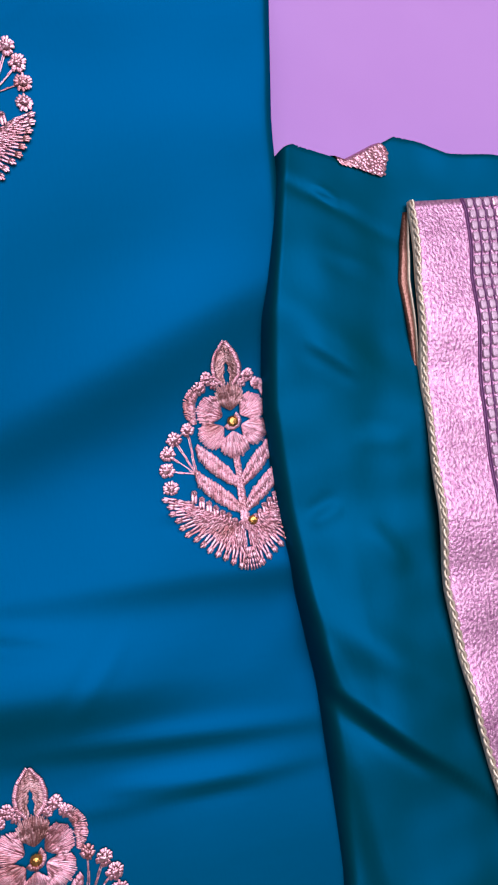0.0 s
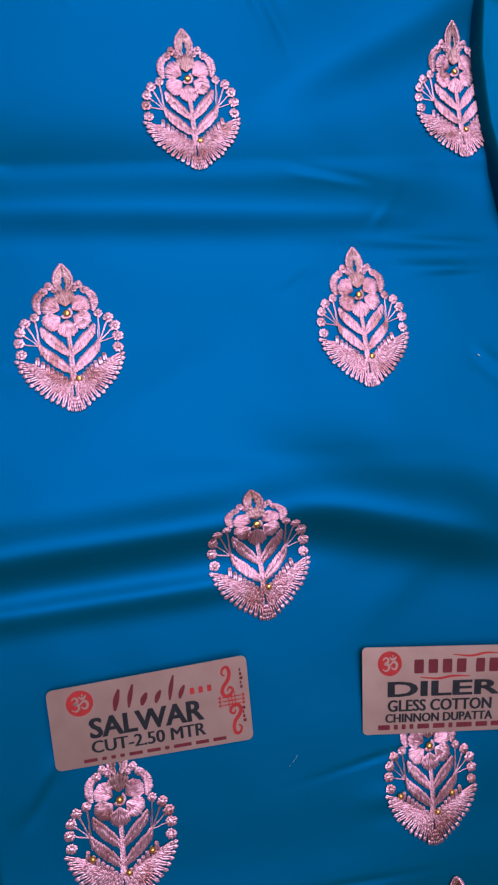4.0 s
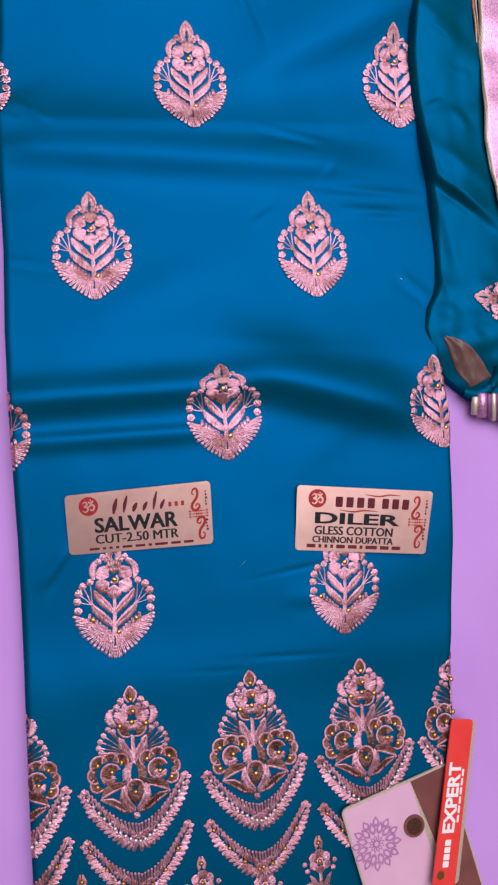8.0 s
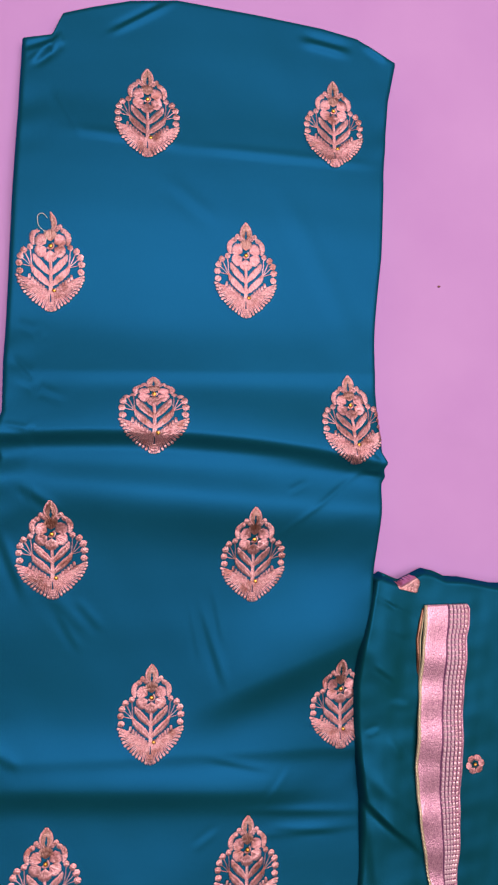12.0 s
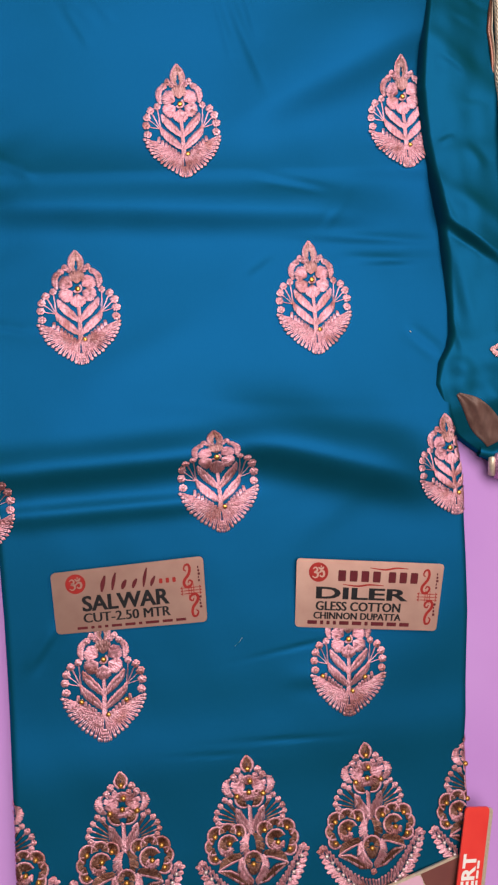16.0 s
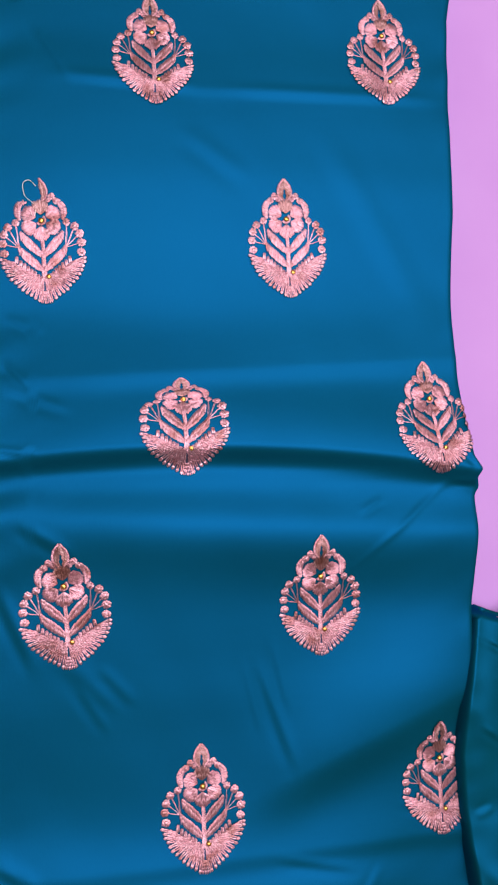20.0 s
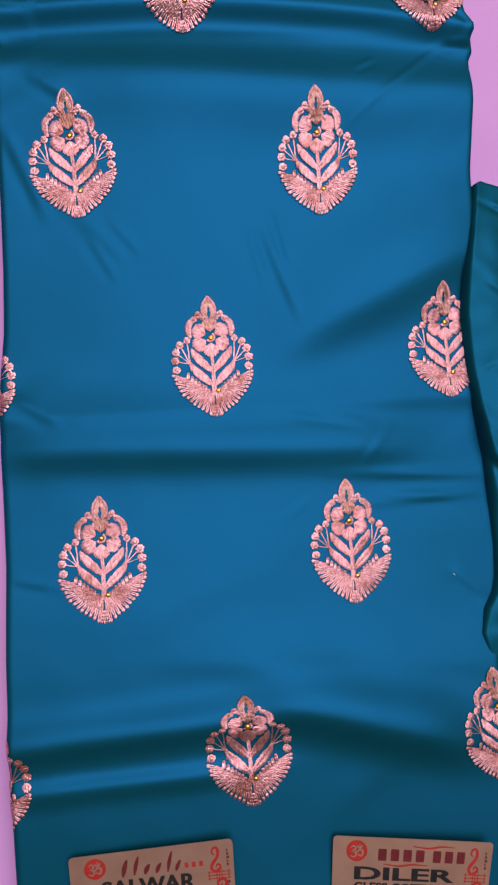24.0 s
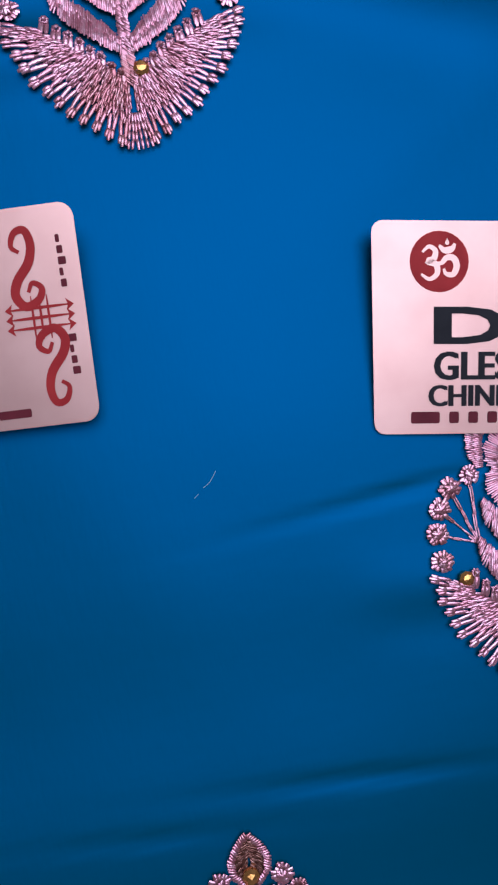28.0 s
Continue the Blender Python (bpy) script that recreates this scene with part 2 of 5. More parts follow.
top_edge = lin([-0.172, -0.149, -0.143, -0.121, -0.091, -0.055, -0.019, 0.014, 0.062, 0.092, 0.128],
               [0.207, 0.213, 0.230, 0.238, 0.247, 0.252, 0.250, 0.248, 0.244, 0.239, 0.221])
BOTTOM = -0.93


# the long swell of the folded length on its uneven bed
SWELL_Y = (0.30, 0.22, 0.17, 0.12, 0.07, 0.0, -0.06, -0.106, -0.145, -0.19, -0.225, -0.26, -0.335, -0.38, -0.42, -0.45, -0.472, -0.496, -0.53, -0.575, -0.61, -0.655, -0.69, -0.75, -0.85, -0.95)
SWELL_Z = (-0.004, -0.003, -0.002, 0.002, 0.004, 0.000, 0.006, 0.014, 0.0150, 0.0060, 0.0018, -0.0022, -0.006, -0.0055, -0.0026, 0.0000, 0.0020, 0.0050, 0.0055, 0.0050, 0.0040, 0.0036, 0.0040, 0.0046, 0.0050, 0.0050)

SWELL_GRID = np.linspace(-1.1, 0.45, 621)
kernel = np.exp(-(np.arange(-60, 61) * 0.0025 / 0.024) ** 2)
SWELL_LINE = np.convolve(np.interp(np.pad(SWELL_GRID, 60, "edge"), SWELL_Y[::-1], SWELL_Z[::-1]), kernel / kernel.sum(), "valid")


def crease(x, y, p0, p1, amp, width):
    """A short pinched line from p0 to p1: a fine ridge with a groove beside it."""
    dx, dy = p1[0] - p0[0], p1[1] - p0[1]
    ln = math.hypot(dx, dy)
    t = ((x - p0[0]) * dx + (y - p0[1]) * dy) / ln ** 2
    d = ((y - p0[1]) * dx - (x - p0[0]) * dy) / ln
    return amp * np.exp(-((t - 0.5) / 0.42) ** 4) * (np.exp(-((d - width * 0.6) / width) ** 2) - 0.7 * np.exp(-((d + width * 0.6) / width) ** 2))


CREASES = (
    ((-0.037, -0.217), (-0.016, -0.284), 0.0010, 0.0035), ((-0.027, -0.206), (-0.019, -0.250), 0.0007, 0.003), ((0.030, -0.134), (0.045, -0.126), 0.0010, 0.002),
    ((-0.172, -0.036), (-0.155, -0.055), 0.0012, 0.0025), ((-0.178, -0.086), (-0.154, -0.090), 0.0012, 0.002), ((-0.170, -0.052), (-0.136, -0.067), 0.0012, 0.003),
    ((-0.167, -0.128), (-0.137, -0.148), 0.0012, 0.0035), ((-0.184, -0.155), (-0.162, -0.212), 0.0012, 0.004), ((-0.150, -0.205), (-0.118, -0.240), 0.0008, 0.006),
    ((-0.170, -0.010), (-0.150, -0.020), 0.0009, 0.003), ((-0.020, -0.387), (-0.040, -0.400), 0.0006, 0.003), ((0.020, -0.392), (0.070, -0.398), 0.0008, 0.003),
    ((-0.195, -0.630), (-0.172, -0.602), 0.0012, 0.004), ((-0.193, -0.315), (-0.165, -0.332), 0.0014, 0.004), ((-0.199, -0.420), (-0.170, -0.428), 0.0008, 0.003),
    ((-0.065, 0.103), (-0.024, 0.070), 0.0008, 0.006), ((0.018, 0.108), (0.080, -0.012), 0.0009, 0.010), ((-0.045, -0.215), (-0.036, -0.262), 0.0005, 0.0025), ((-0.128, -0.212), (-0.108, -0.236), 0.0007, 0.0035), ((-0.140, -0.222), (-0.124, -0.250), 0.0006, 0.003), ((0.035, -0.345), (0.012, -0.372), 0.0004, 0.003), ((-0.03, -0.335), (0.02, -0.348), 0.0008, 0.003), ((0.050, -0.315), (0.085, -0.322), 0.0009, 0.0025), ((-0.150, 0.17), (-0.128, 0.132), 0.0008, 0.003),
    ((0.092, -0.095), (0.106, -0.112), 0.0016, 0.0022), ((0.088, -0.118), (0.107, -0.120), 0.0016, 0.002), ((-0.150, -0.470), (-0.060, -0.430), 0.0008, 0.012),
    ((-0.045, -0.655), (0.010, -0.66), 0.0008, 0.006), ((0.06, -0.44), (0.083, -0.462), 0.0010, 0.004), 
    ((-0.0591, 0.2498), (-0.1073, 0.2184), 0.00252, 0.0028), ((-0.1413, 0.2087), (-0.1698, 0.1958), 0.0028, 0.0028), ((-0.1636, 0.186), (-0.1426, 0.2063), 0.003, 0.003), ((0.0862, 0.2257), (0.0446, 0.2316), 0.00364, 0.004), ((0.1206, 0.2225), (0.0982, 0.2351), 0.0035, 0.0032), ((-0.1396, 0.1357), (-0.0484, 0.1303), 0.0010, 0.004), ((-0.0484, 0.1303), (0.1117, 0.1279), 0.0010, 0.004))


def mound(x, y, xc, yc, rx, ry, amp):
    """A broad low swelling of the folded layers below."""
    return amp * np.exp(-((x - xc) / rx) ** 2 - ((y - yc) / ry) ** 2)


def panel_z(x, y):
    x, y = np.asarray(x, float), np.asarray(y, float)
    z = 0.0008 * waves(x, y, 0.30, 3, 2) + 0.00022 * waves(x, y, 0.07, 41, 2)
    z = z - 0.0015 + np.interp(y + 0.20 * np.clip(x + 0.07, -0.13, 0.13) * np.exp(-((y + 0.455) / 0.06) ** 2), SWELL_GRID, SWELL_LINE)
    z = z + fold(x, y, -0.042, 0.0024, 0.030, 0.009, slant=0.02)
    z = z + fold(x, y, -0.0865, 0.0110, 0.042, 0.0092, xc=-0.10, arch=0.55)
    z = z + fold(x, y, -0.1075, 0.0005, 0.004, 0.005, slant=-0.03)
    z = z + fold(x, y, -0.137, 0.0068, 0.018, 0.024, slant=-0.10)
    z = z + fold(x, y, -0.262, 0.0064, 0.045, 0.019, xc=0.045, half=0.070, slant=0.40)
    z = z + fold(x, y, -0.329, 0.0022, 0.020, 0.008, slant=-0.03)
    z = z + fold(x, y, -0.352, 0.0070, 0.022, 0.0135, xc=-0.08, half=0.12, slant=-0.08)
    z = z + fold(x, y, -0.380, 0.0013, 0.004, 0.003, xc=0.045, half=0.03, slant=-0.1) + fold(x, y, -0.3955, 0.0012, 0.005, 0.003, xc=0.05, half=0.025)
    z = z + fold(x, y, -0.448, 0.0010, 0.034, 0.024, xc=-0.10, half=0.085, slant=0.55)
    z = z + fold(x, y, -0.4845, 0.0014, 0.030, 0.0095, xc=-0.01, half=0.10, slant=-0.12)
    z = z + fold(x, y, -0.509, 0.0064, 0.012, 0.0105, xc=-0.14, half=0.09)
    z = z + fold(x, y, -0.5365, 0.0030, 0.005, 0.007, xc=-0.145, half=0.07, slant=-0.02)
    z = z + fold(x, y, -0.5185, 0.0125, 0.024, 0.0165, xc=0.002, half=0.054, slant=-0.32)
    z = z + fold(x, y, -0.551, 0.0006, 0.014, 0.011, xc=0.0, half=0.022, slant=0.6)
    z = z + fold(x, y, -0.644, 0.0010, 0.030, 0.022, xc=-0.04, half=0.045, slant=-0.2)
    z = z + fold(x, y, -0.694, 0.0014, 0.022, 0.021)
    z = z + fold(x, y, -0.6335, -0.0010, 0.0012, 0.0012, xc=-0.030, half=0.008, slant=0.1)
    z = z + fold(x, y, -0.6885, -0.0008, 0.0015, 0.001, xc=-0.046, half=0.012, slant=-0.08) + fold(x, y, -0.6915, -0.0006, 0.001, 0.001, xc=-0.09, half=0.005, slant=-0.1)
    z = z + fold(x, y, -0.135, 0.0012, 0.0025, 0.002, xc=0.064, half=0.012, slant=0.75)
    z = z + fold(x, y, 0.131, 0.0007, 0.02, 0.006, xc=-0.02, half=0.11, slant=-0.03)
    z = z + fold(x, y, -0.65, 0.0016, 0.03, 0.03, xc=0.02, half=0.05, slant=0.3)
    z = z + mound(x, y, 0.065, -0.25, 0.05, 0.055, 0.0045) + mound(x, y, -0.19, -0.29, 0.07, 0.07, -0.003) + mound(x, y, -0.165, -0.135, 0.06, 0.06, -0.005)
    z = z + mound(x, y, 0.09, -0.60, 0.06, 0.06, 0.0045) + mound(x, y, -0.19, -0.63, 0.06, 0.05, -0.002)
    for p0, p1, amp, width in CREASES:
        z = z + 0.62 * crease(x, y, p0, p1, amp, width)
    d = np.minimum(x - left_edge(y), right_edge(y) - x)
    z = z + 0.0017 * np.exp(-np.abs(d) / 0.018) * waves(x * 0.35, y, 0.035, 8, 2) * (np.exp(-((y + 0.10) / 0.09) ** 2) + 0.6 * np.exp(-((y + 0.33) / 0.05) ** 2) + 0.4 * np.exp(-((y - 0.16) / 0.05) ** 2))
    return z


SHEET_Z = -0.0155


def panel_surface(x, y):
    """The relief with its rounded rims, from the sheet up."""
    z = panel_z(x, y)
    d = np.minimum(np.minimum(x - left_edge(y), right_edge(y) - x), np.minimum(top_edge(x) - y, y - BOTTOM))
    k = np.clip(d / 0.004, 0, 1)
    rim = np.sqrt(np.clip(1 - (1 - k) ** 2, 0, 1))
    low = SHEET_Z + 0.0006
    return low + (z - low) * (0.6 + 0.4 * rim)


def sheet_grid(x_of, y_of, nu, nv, zf, base, mat, name, parent, label=""):
    """A cloth solid: the relief on top, skirted down to base all round."""
    u, v = np.meshgrid(np.linspace(0, 1, nu), np.linspace(0, 1, nv))
    y = y_of(u, v)
    x = x_of(u, y)
    z = zf(x, y)
    pts = np.stack([x, y, z], -1).reshape(-1, 3)
    idx = np.arange(nu * nv).reshape(nv, nu)
    quads = np.stack([idx[:-1, :-1], idx[:-1, 1:], idx[1:, 1:], idx[1:, :-1]], -1).reshape(-1, 4)
    rim = np.concatenate([idx[0, :], idx[1:, -1], idx[-1, -2::-1], idx[-2:0:-1, 0]])
    low = pts[rim].copy()
    low[:, 2] = base
    n0, m = len(pts), len(rim)
    k = np.arange(m)
    skirt = np.stack([rim, rim[(k + 1) % m], n0 + (k + 1) % m, n0 + k], -1)[:, ::-1]
    return mesh_ob(name, np.concatenate([pts, low]), quads.tolist() + skirt.tolist(), mat, parent, label)


# lilac sheet under everything
def sheet_z(x, y):
    z = SHEET_Z + 0.0007 * waves(x, y, 0.5, 11, 2) - 0.0012 + 0.0004 * waves(x, y, 0.11, 17, 2)
    z = z + fold(x, y, -0.16, 0.0022, 0.008, 0.014, xc=-0.3, half=0.10, slant=-0.3) + fold(x, y, 0.03, 0.0016, 0.02, 0.012, xc=-0.3, half=0.09, slant=0.2)
    z = z + fold(x, y, -0.10, 0.0018, 0.018, 0.010, xc=0.24, half=0.09, slant=-0.25) + fold(x, y, -0.62, 0.0018, 0.016, 0.022, xc=0.19, half=0.09, slant=0.35)
    return z


sheet = sheet_grid(lambda u, y: -0.75 + 1.5 * u, lambda u, v: -1.35 + 2.0 * v, 240, 320, sheet_z, FLOOR, SHEET, "bedsheet", None)
tagged(sheet, "smooth lilac cotton sheet spread on the floor", "bedsheet")

kameez = tagged(new("kameez_fabric"), "folded peacock-blue shot-silk kameez length with rose zari embroidery", "fabric")
cloth = sheet_grid(lambda u, y: left_edge(y) + u * (right_edge(y) - left_edge(y)),
                   lambda u, v: BOTTOM + v * (top_edge(-0.172 + 0.3 * u) - BOTTOM), 200, 760, panel_surface, SHEET_Z + 0.0003, SILK, "cloth", kameez)


# ---- embroidery ----
class Stitches:
    """Threads gathered in millimetres (u right, v up), each with its own little dome section."""

    def __init__(self):
        self.p, self.q, self.w, self.h = [], [], [], []

    def add(self, p, q, w, h):
        self.p.append(p), self.q.append(q), self.w.append(w), self.h.append(h)

    def satin(self, spine, widths, pitch=0.42, slant=0.35, height=0.9, rng=random):
        """Threads laid side by side across a spine of points."""
        s = np.array(spine, float)
        seg = np.linalg.norm(np.diff(s, axis=0), axis=1)
        at = np.concatenate([[0], np.cumsum(seg)])
        n = max(3, int(at[-1] / pitch))
        for k in range(n):
            d = at[-1] * (k + 0.5) / n
            c = np.array([np.interp(d, at, s[:, 0]), np.interp(d, at, s[:, 1])])
            e = min(d + 0.3, at[-1])
            t = np.array([np.interp(e, at, s[:, 0]), np.interp(e, at, s[:, 1])]) - np.array([np.interp(e - 0.6, at, s[:, 0]), np.interp(e - 0.6, at, s[:, 1])])
            t = t / (np.linalg.norm(t) + 1e-9)
            nrm = np.array([-t[1], t[0]])
            hw = np.interp(d / at[-1], np.linspace(0, 1, len(widths)), widths) / 2 * rng.uniform(0.88, 1.1)
            self.broken(c - nrm * hw - t * slant * hw, c + nrm * hw + t * slant * hw, pitch * 1.12, height * rng.uniform(0.8, 1.1), rng)

    def finger(self, p, q, w=1.5, h=0.8):
        self.add(np.array(p, float), np.array(q, float), w, h)

    def broken(self, p, q, w, h, rng):
        """A long stitch laid as two overlapping runs."""
        p, q = np.array(p, float), np.array(q, float)
        if np.linalg.norm(q - p) < 2.6:
            return self.add(p, q, w, h)
        k = rng.uniform(0.35, 0.65)
        self.add(p, p + (q - p) * (k + 0.06), w, h * rng.uniform(0.75, 1.0))
        self.add(p + (q - p) * (k - 0.08), q, w, h * rng.uniform(0.8, 1.15))

    def lobe(self, c, r, a0, a1, rng, inner=0.2, pitch=0.42, height=1.0, ry=None):
        """Threads fanned out from a point between two angles."""
        c = np.array(c, float)
        n = max(4, int(abs(a1 - a0) * math.pi / 180 * r * 0.85 / pitch))
        for k in range(n):
            a = radians(a0 + (a1 - a0) * (k + 0.5) / n)
            d = np.array([math.cos(a), math.sin(a) * (ry or r) / r])
            self.broken(c + d * r * inner * rng.uniform(0.8, 1.3), c + d * r * rng.uniform(0.93, 1.05), pitch * 1.15, height * rng.uniform(0.8, 1.1), rng)

    def rosette(self, c, lobes, outer, notch, hole, star, a0, rng, height=1.1, span=(0, 360)):
        """A ring of rounded petals round a star-shaped opening."""
        c = np.array(c, float)
        n = int(2 * math.pi * outer * 0.8 / 0.42)
        for k in range(n):
            a = 2 * math.pi * k / n
            if not span[0] <= 360 * k / n < span[1]:
                continue
            w = abs(math.cos(lobes * (a - radians(a0)) / 2))
            d = np.array([math.cos(a), math.sin(a)])
            self.broken(c + d * (star + (hole - star) * w ** 0.7), c + d * (notch + (outer - notch) * w ** 0.5) * rng.uniform(0.96, 1.03), 0.5, height * rng.uniform(0.8, 1.15), rng)

    def knot(self, c, r):
        rg = random.Random(int(c[0] * 100 + c[1] * 7))
        for k in range(30):
            rimmed = k < 18
            a = 2 * math.pi * k / 18 + rg.uniform(-0.2, 0.2)
            d = np.array([math.cos(a), math.sin(a)])
            o = np.array(c) + d * r * (rg.uniform(0.2, 0.35) if rimmed else rg.uniform(-0.6, -0.1))
            self.add(o, np.array(c) + r * d * (rg.uniform(0.86, 1.12) if rimmed else rg.uniform(0.2, 0.65)), r * 0.4, rg.uniform(0.8, 1.1) + 0.6 * (not rimmed))

    def build(self, name, place, keep, mat, parent, label=""):
        """place: (u, v) mm to world x, y; keep: which x, y stay on the cloth."""
        p, q = np.array(self.p), np.array(self.q)
        w, h = np.array(self.w)[:, None], np.array(self.h)
        st = np.array([0.0, 0.22, 0.6, 1.0])
        wf, hf = np.array([0.55, 0.98, 1.0, 0.7]), np.array([0.84, 0.97, 1.0, 0.86])
        t = q - p
        ln = np.linalg.norm(t, axis=1, keepdims=True) + 1e-9
        nrm = np.stack([-t[:, 1], t[:, 0]], 1) / ln
        cs, hs = np.array([-0.5, -0.36, 0.36, 0.5]), np.array([0.90, 0.99, 0.99, 0.90])
        vs = []
        for a in range(4):
            for b in range(4):
                uv = p + t * st[a] + nrm * w * cs[b] * wf[a]
                vs.append(np.concatenate([uv, (h * hf[a] * hs[b])[:, None]], 1))
        V = np.stack(vs, 1)
        x, y = place(V[..., 0], V[..., 1])
        ok = keep(x.mean(1), y.mean(1))
        x, y, lift = x[ok], y[ok], V[ok][..., 2] * 1.1
        if not len(x):
            return None
        z = place.surface(x, y) + lift * 0.001 + 0.00005
        pts = np.stack([x, y, z], -1).reshape(-1, 3)
        quads = np.array([[a * 4 + b, a * 4 + b + 1, (a + 1) * 4 + b + 1, (a + 1) * 4 + b] for a in range(3) for b in range(3)])[:, ::-1]
        faces = (np.arange(len(x))[:, None, None] * 16 + quads[None]).reshape(-1, 4)
        return mesh_ob(name, pts, faces.tolist(), mat, parent, label)


class Place:
    def __init__(self, x, y, turn=0.0, sx=1.0, sy=1.0, surface=panel_surface, crush=0.0):
        self.crush = crush
        self.x, self.y, self.c, self.s, self.sx, self.sy, self.surface = x, y, math.cos(radians(turn)), math.sin(radians(turn)), sx * 0.001, sy * 0.001, surface

    def __call__(self, u, v):
        v = np.asarray(v)
        if self.crush:
            v = np.where(v > -30, v * self.crush, v + 30 * (1 - self.crush))
        u, v = np.asarray(u) * self.sx, v * self.sy
        return self.x + u * self.c - v * self.s, self.y + u * self.s + v * self.c


COVERED = (((-0.1758, -0.5708), (-0.0858, -0.5704), (-0.0868, -0.6105), (-0.1762, -0.6078)), ((-0.0288, -0.5790), (0.0612, -0.5925), (0.0528, -0.6335), (-0.0336, -0.6212)),
           ((-0.0220, -0.7895), (0.0554, -0.7738), (0.0730, -0.8600), (-0.0045, -0.8757)), ((0.0610, -0.7451), (0.0806, -0.7500), (0.0520, -0.8525), (0.0304, -0.8476)))


def covered(x, y):
    """Under one of the papers on the cloth, a little inside their edges."""
    hit = np.zeros(np.shape(x), bool)
    for quad in COVERED:
        inside = np.ones(np.shape(x), bool)
        for (ax, ay), (bx, by) in zip(quad, quad[1:] + quad[:1]):
            inside &= ((bx - ax) * (y - ay) - (by - ay) * (x - ax)) / math.hypot(bx - ax, by - ay) < -0.0008
        hit |= inside
    return hit


def on_panel(x, y):
    return ~covered(x, y) & (x > left_edge(y) + 0.0006) & (x < right_edge(y) - 0.0006) & (y > BOTTOM)


def arc(c, r, a0, a1, n=8, ry=None):
    return [(c[0] + r * math.cos(radians(a0 + (a1 - a0) * k / (n - 1))), c[1] + (ry or r) * math.sin(radians(a0 + (a1 - a0) * k / (n - 1)))) for k in range(n)]


def wing(st, s, a, mid, b, n_out, n_in, rng, reach=6.9, body=4.2, turn0=-0.35, turn1=1.45):
    """One feathered wing along a bent spine: a dense body, rounded outer fingers and inner barbs."""
    a, mid, b = np.array(a), np.array(mid), np.array(b)

    def spine(t):
        return (1 - t) ** 2 * a + 2 * t * (1 - t) * mid + t * t * b

    def way(t):
        g = turn0 + (turn1 - turn0) * t
        return np.array([s * math.cos(g), -math.sin(g)])

    rows = 62
    for k in range(rows):
        t = (k + rng.uniform(0.2, 0.8)) / rows
        c, d = spine(t), way(t)
        for o in np.linspace(-body * (0.65 + 0.35 * min(1, t * 4)), -0.2, 6):
            p = c + d * (o + rng.uniform(-0.7, 0.7))
            e = d + np.array([rng.uniform(-0.22, 0.22), rng.uniform(-0.22, 0.22)])
            st.add(p, p + e * rng.uniform(1.7, 2.7), rng.uniform(0.45, 0.62), rng.uniform(0.75, 1.5))
    for k in range(n_out):
        t = (k + 0.35) / n_out
        c, d = spine(t), way(t)
        m = np.array([-d[1], d[0]])
        tip = c + d * reach * (0.8 + 0.2 * min(1, t * 4)) * rng.uniform(0.93, 1.06)
        for g in (-0.42, 0.42):
            st.add(c + d * 1.2 + m * g * 1.5, tip - d * 1.6 + m * g, 0.8, rng.uniform(0.9, 1.3))
        for g in (-0.62, 0.0, 0.62):
            st.add(tip - d * 2.4 + m * g * 0.6, tip - d * abs(g) * 0.9 + m * g, 0.85, rng.uniform(1.1, 1.6))
    for k in range(n_in):
        t = (k + 0.2) / n_in
        c, d = spine(t) - way(t) * body * 0.8, np.array([-0.12 * s, 1.0])
        tip = c + d * (3.3 - 0.9 * t) * rng.uniform(0.9, 1.1)
        for g in (-0.5, 0.5):
            st.add(c + np.array([g, 0]), tip + np.array([g * 0.9, 0]), 1.0, rng.uniform(0.8, 1.1))
        st.knot((tip[0], tip[1]), 1.0)


def almond(st, top, foot, half, rng, slit=0.6, slant=0.9):
    """A pointed leaf of two halves with a slit between them."""
    for s in (-1, 1):
        L = top - foot
        st.satin([(s * half * 0.22, foot), (s * (slit * 0.5 + half * 0.42), foot + L * 0.18), (s * (slit * 0.4 + half * 0.5), foot + L * 0.42), (s * half * 0.44, foot + L * 0.66), (s * half * 0.24, foot + L * 0.88), (s * 0.2, top)],
                 [half * 0.35, half * 0.78, half * 0.95, half * 0.9, half * 0.5, 0.8], slant=slant * s, rng=rng)


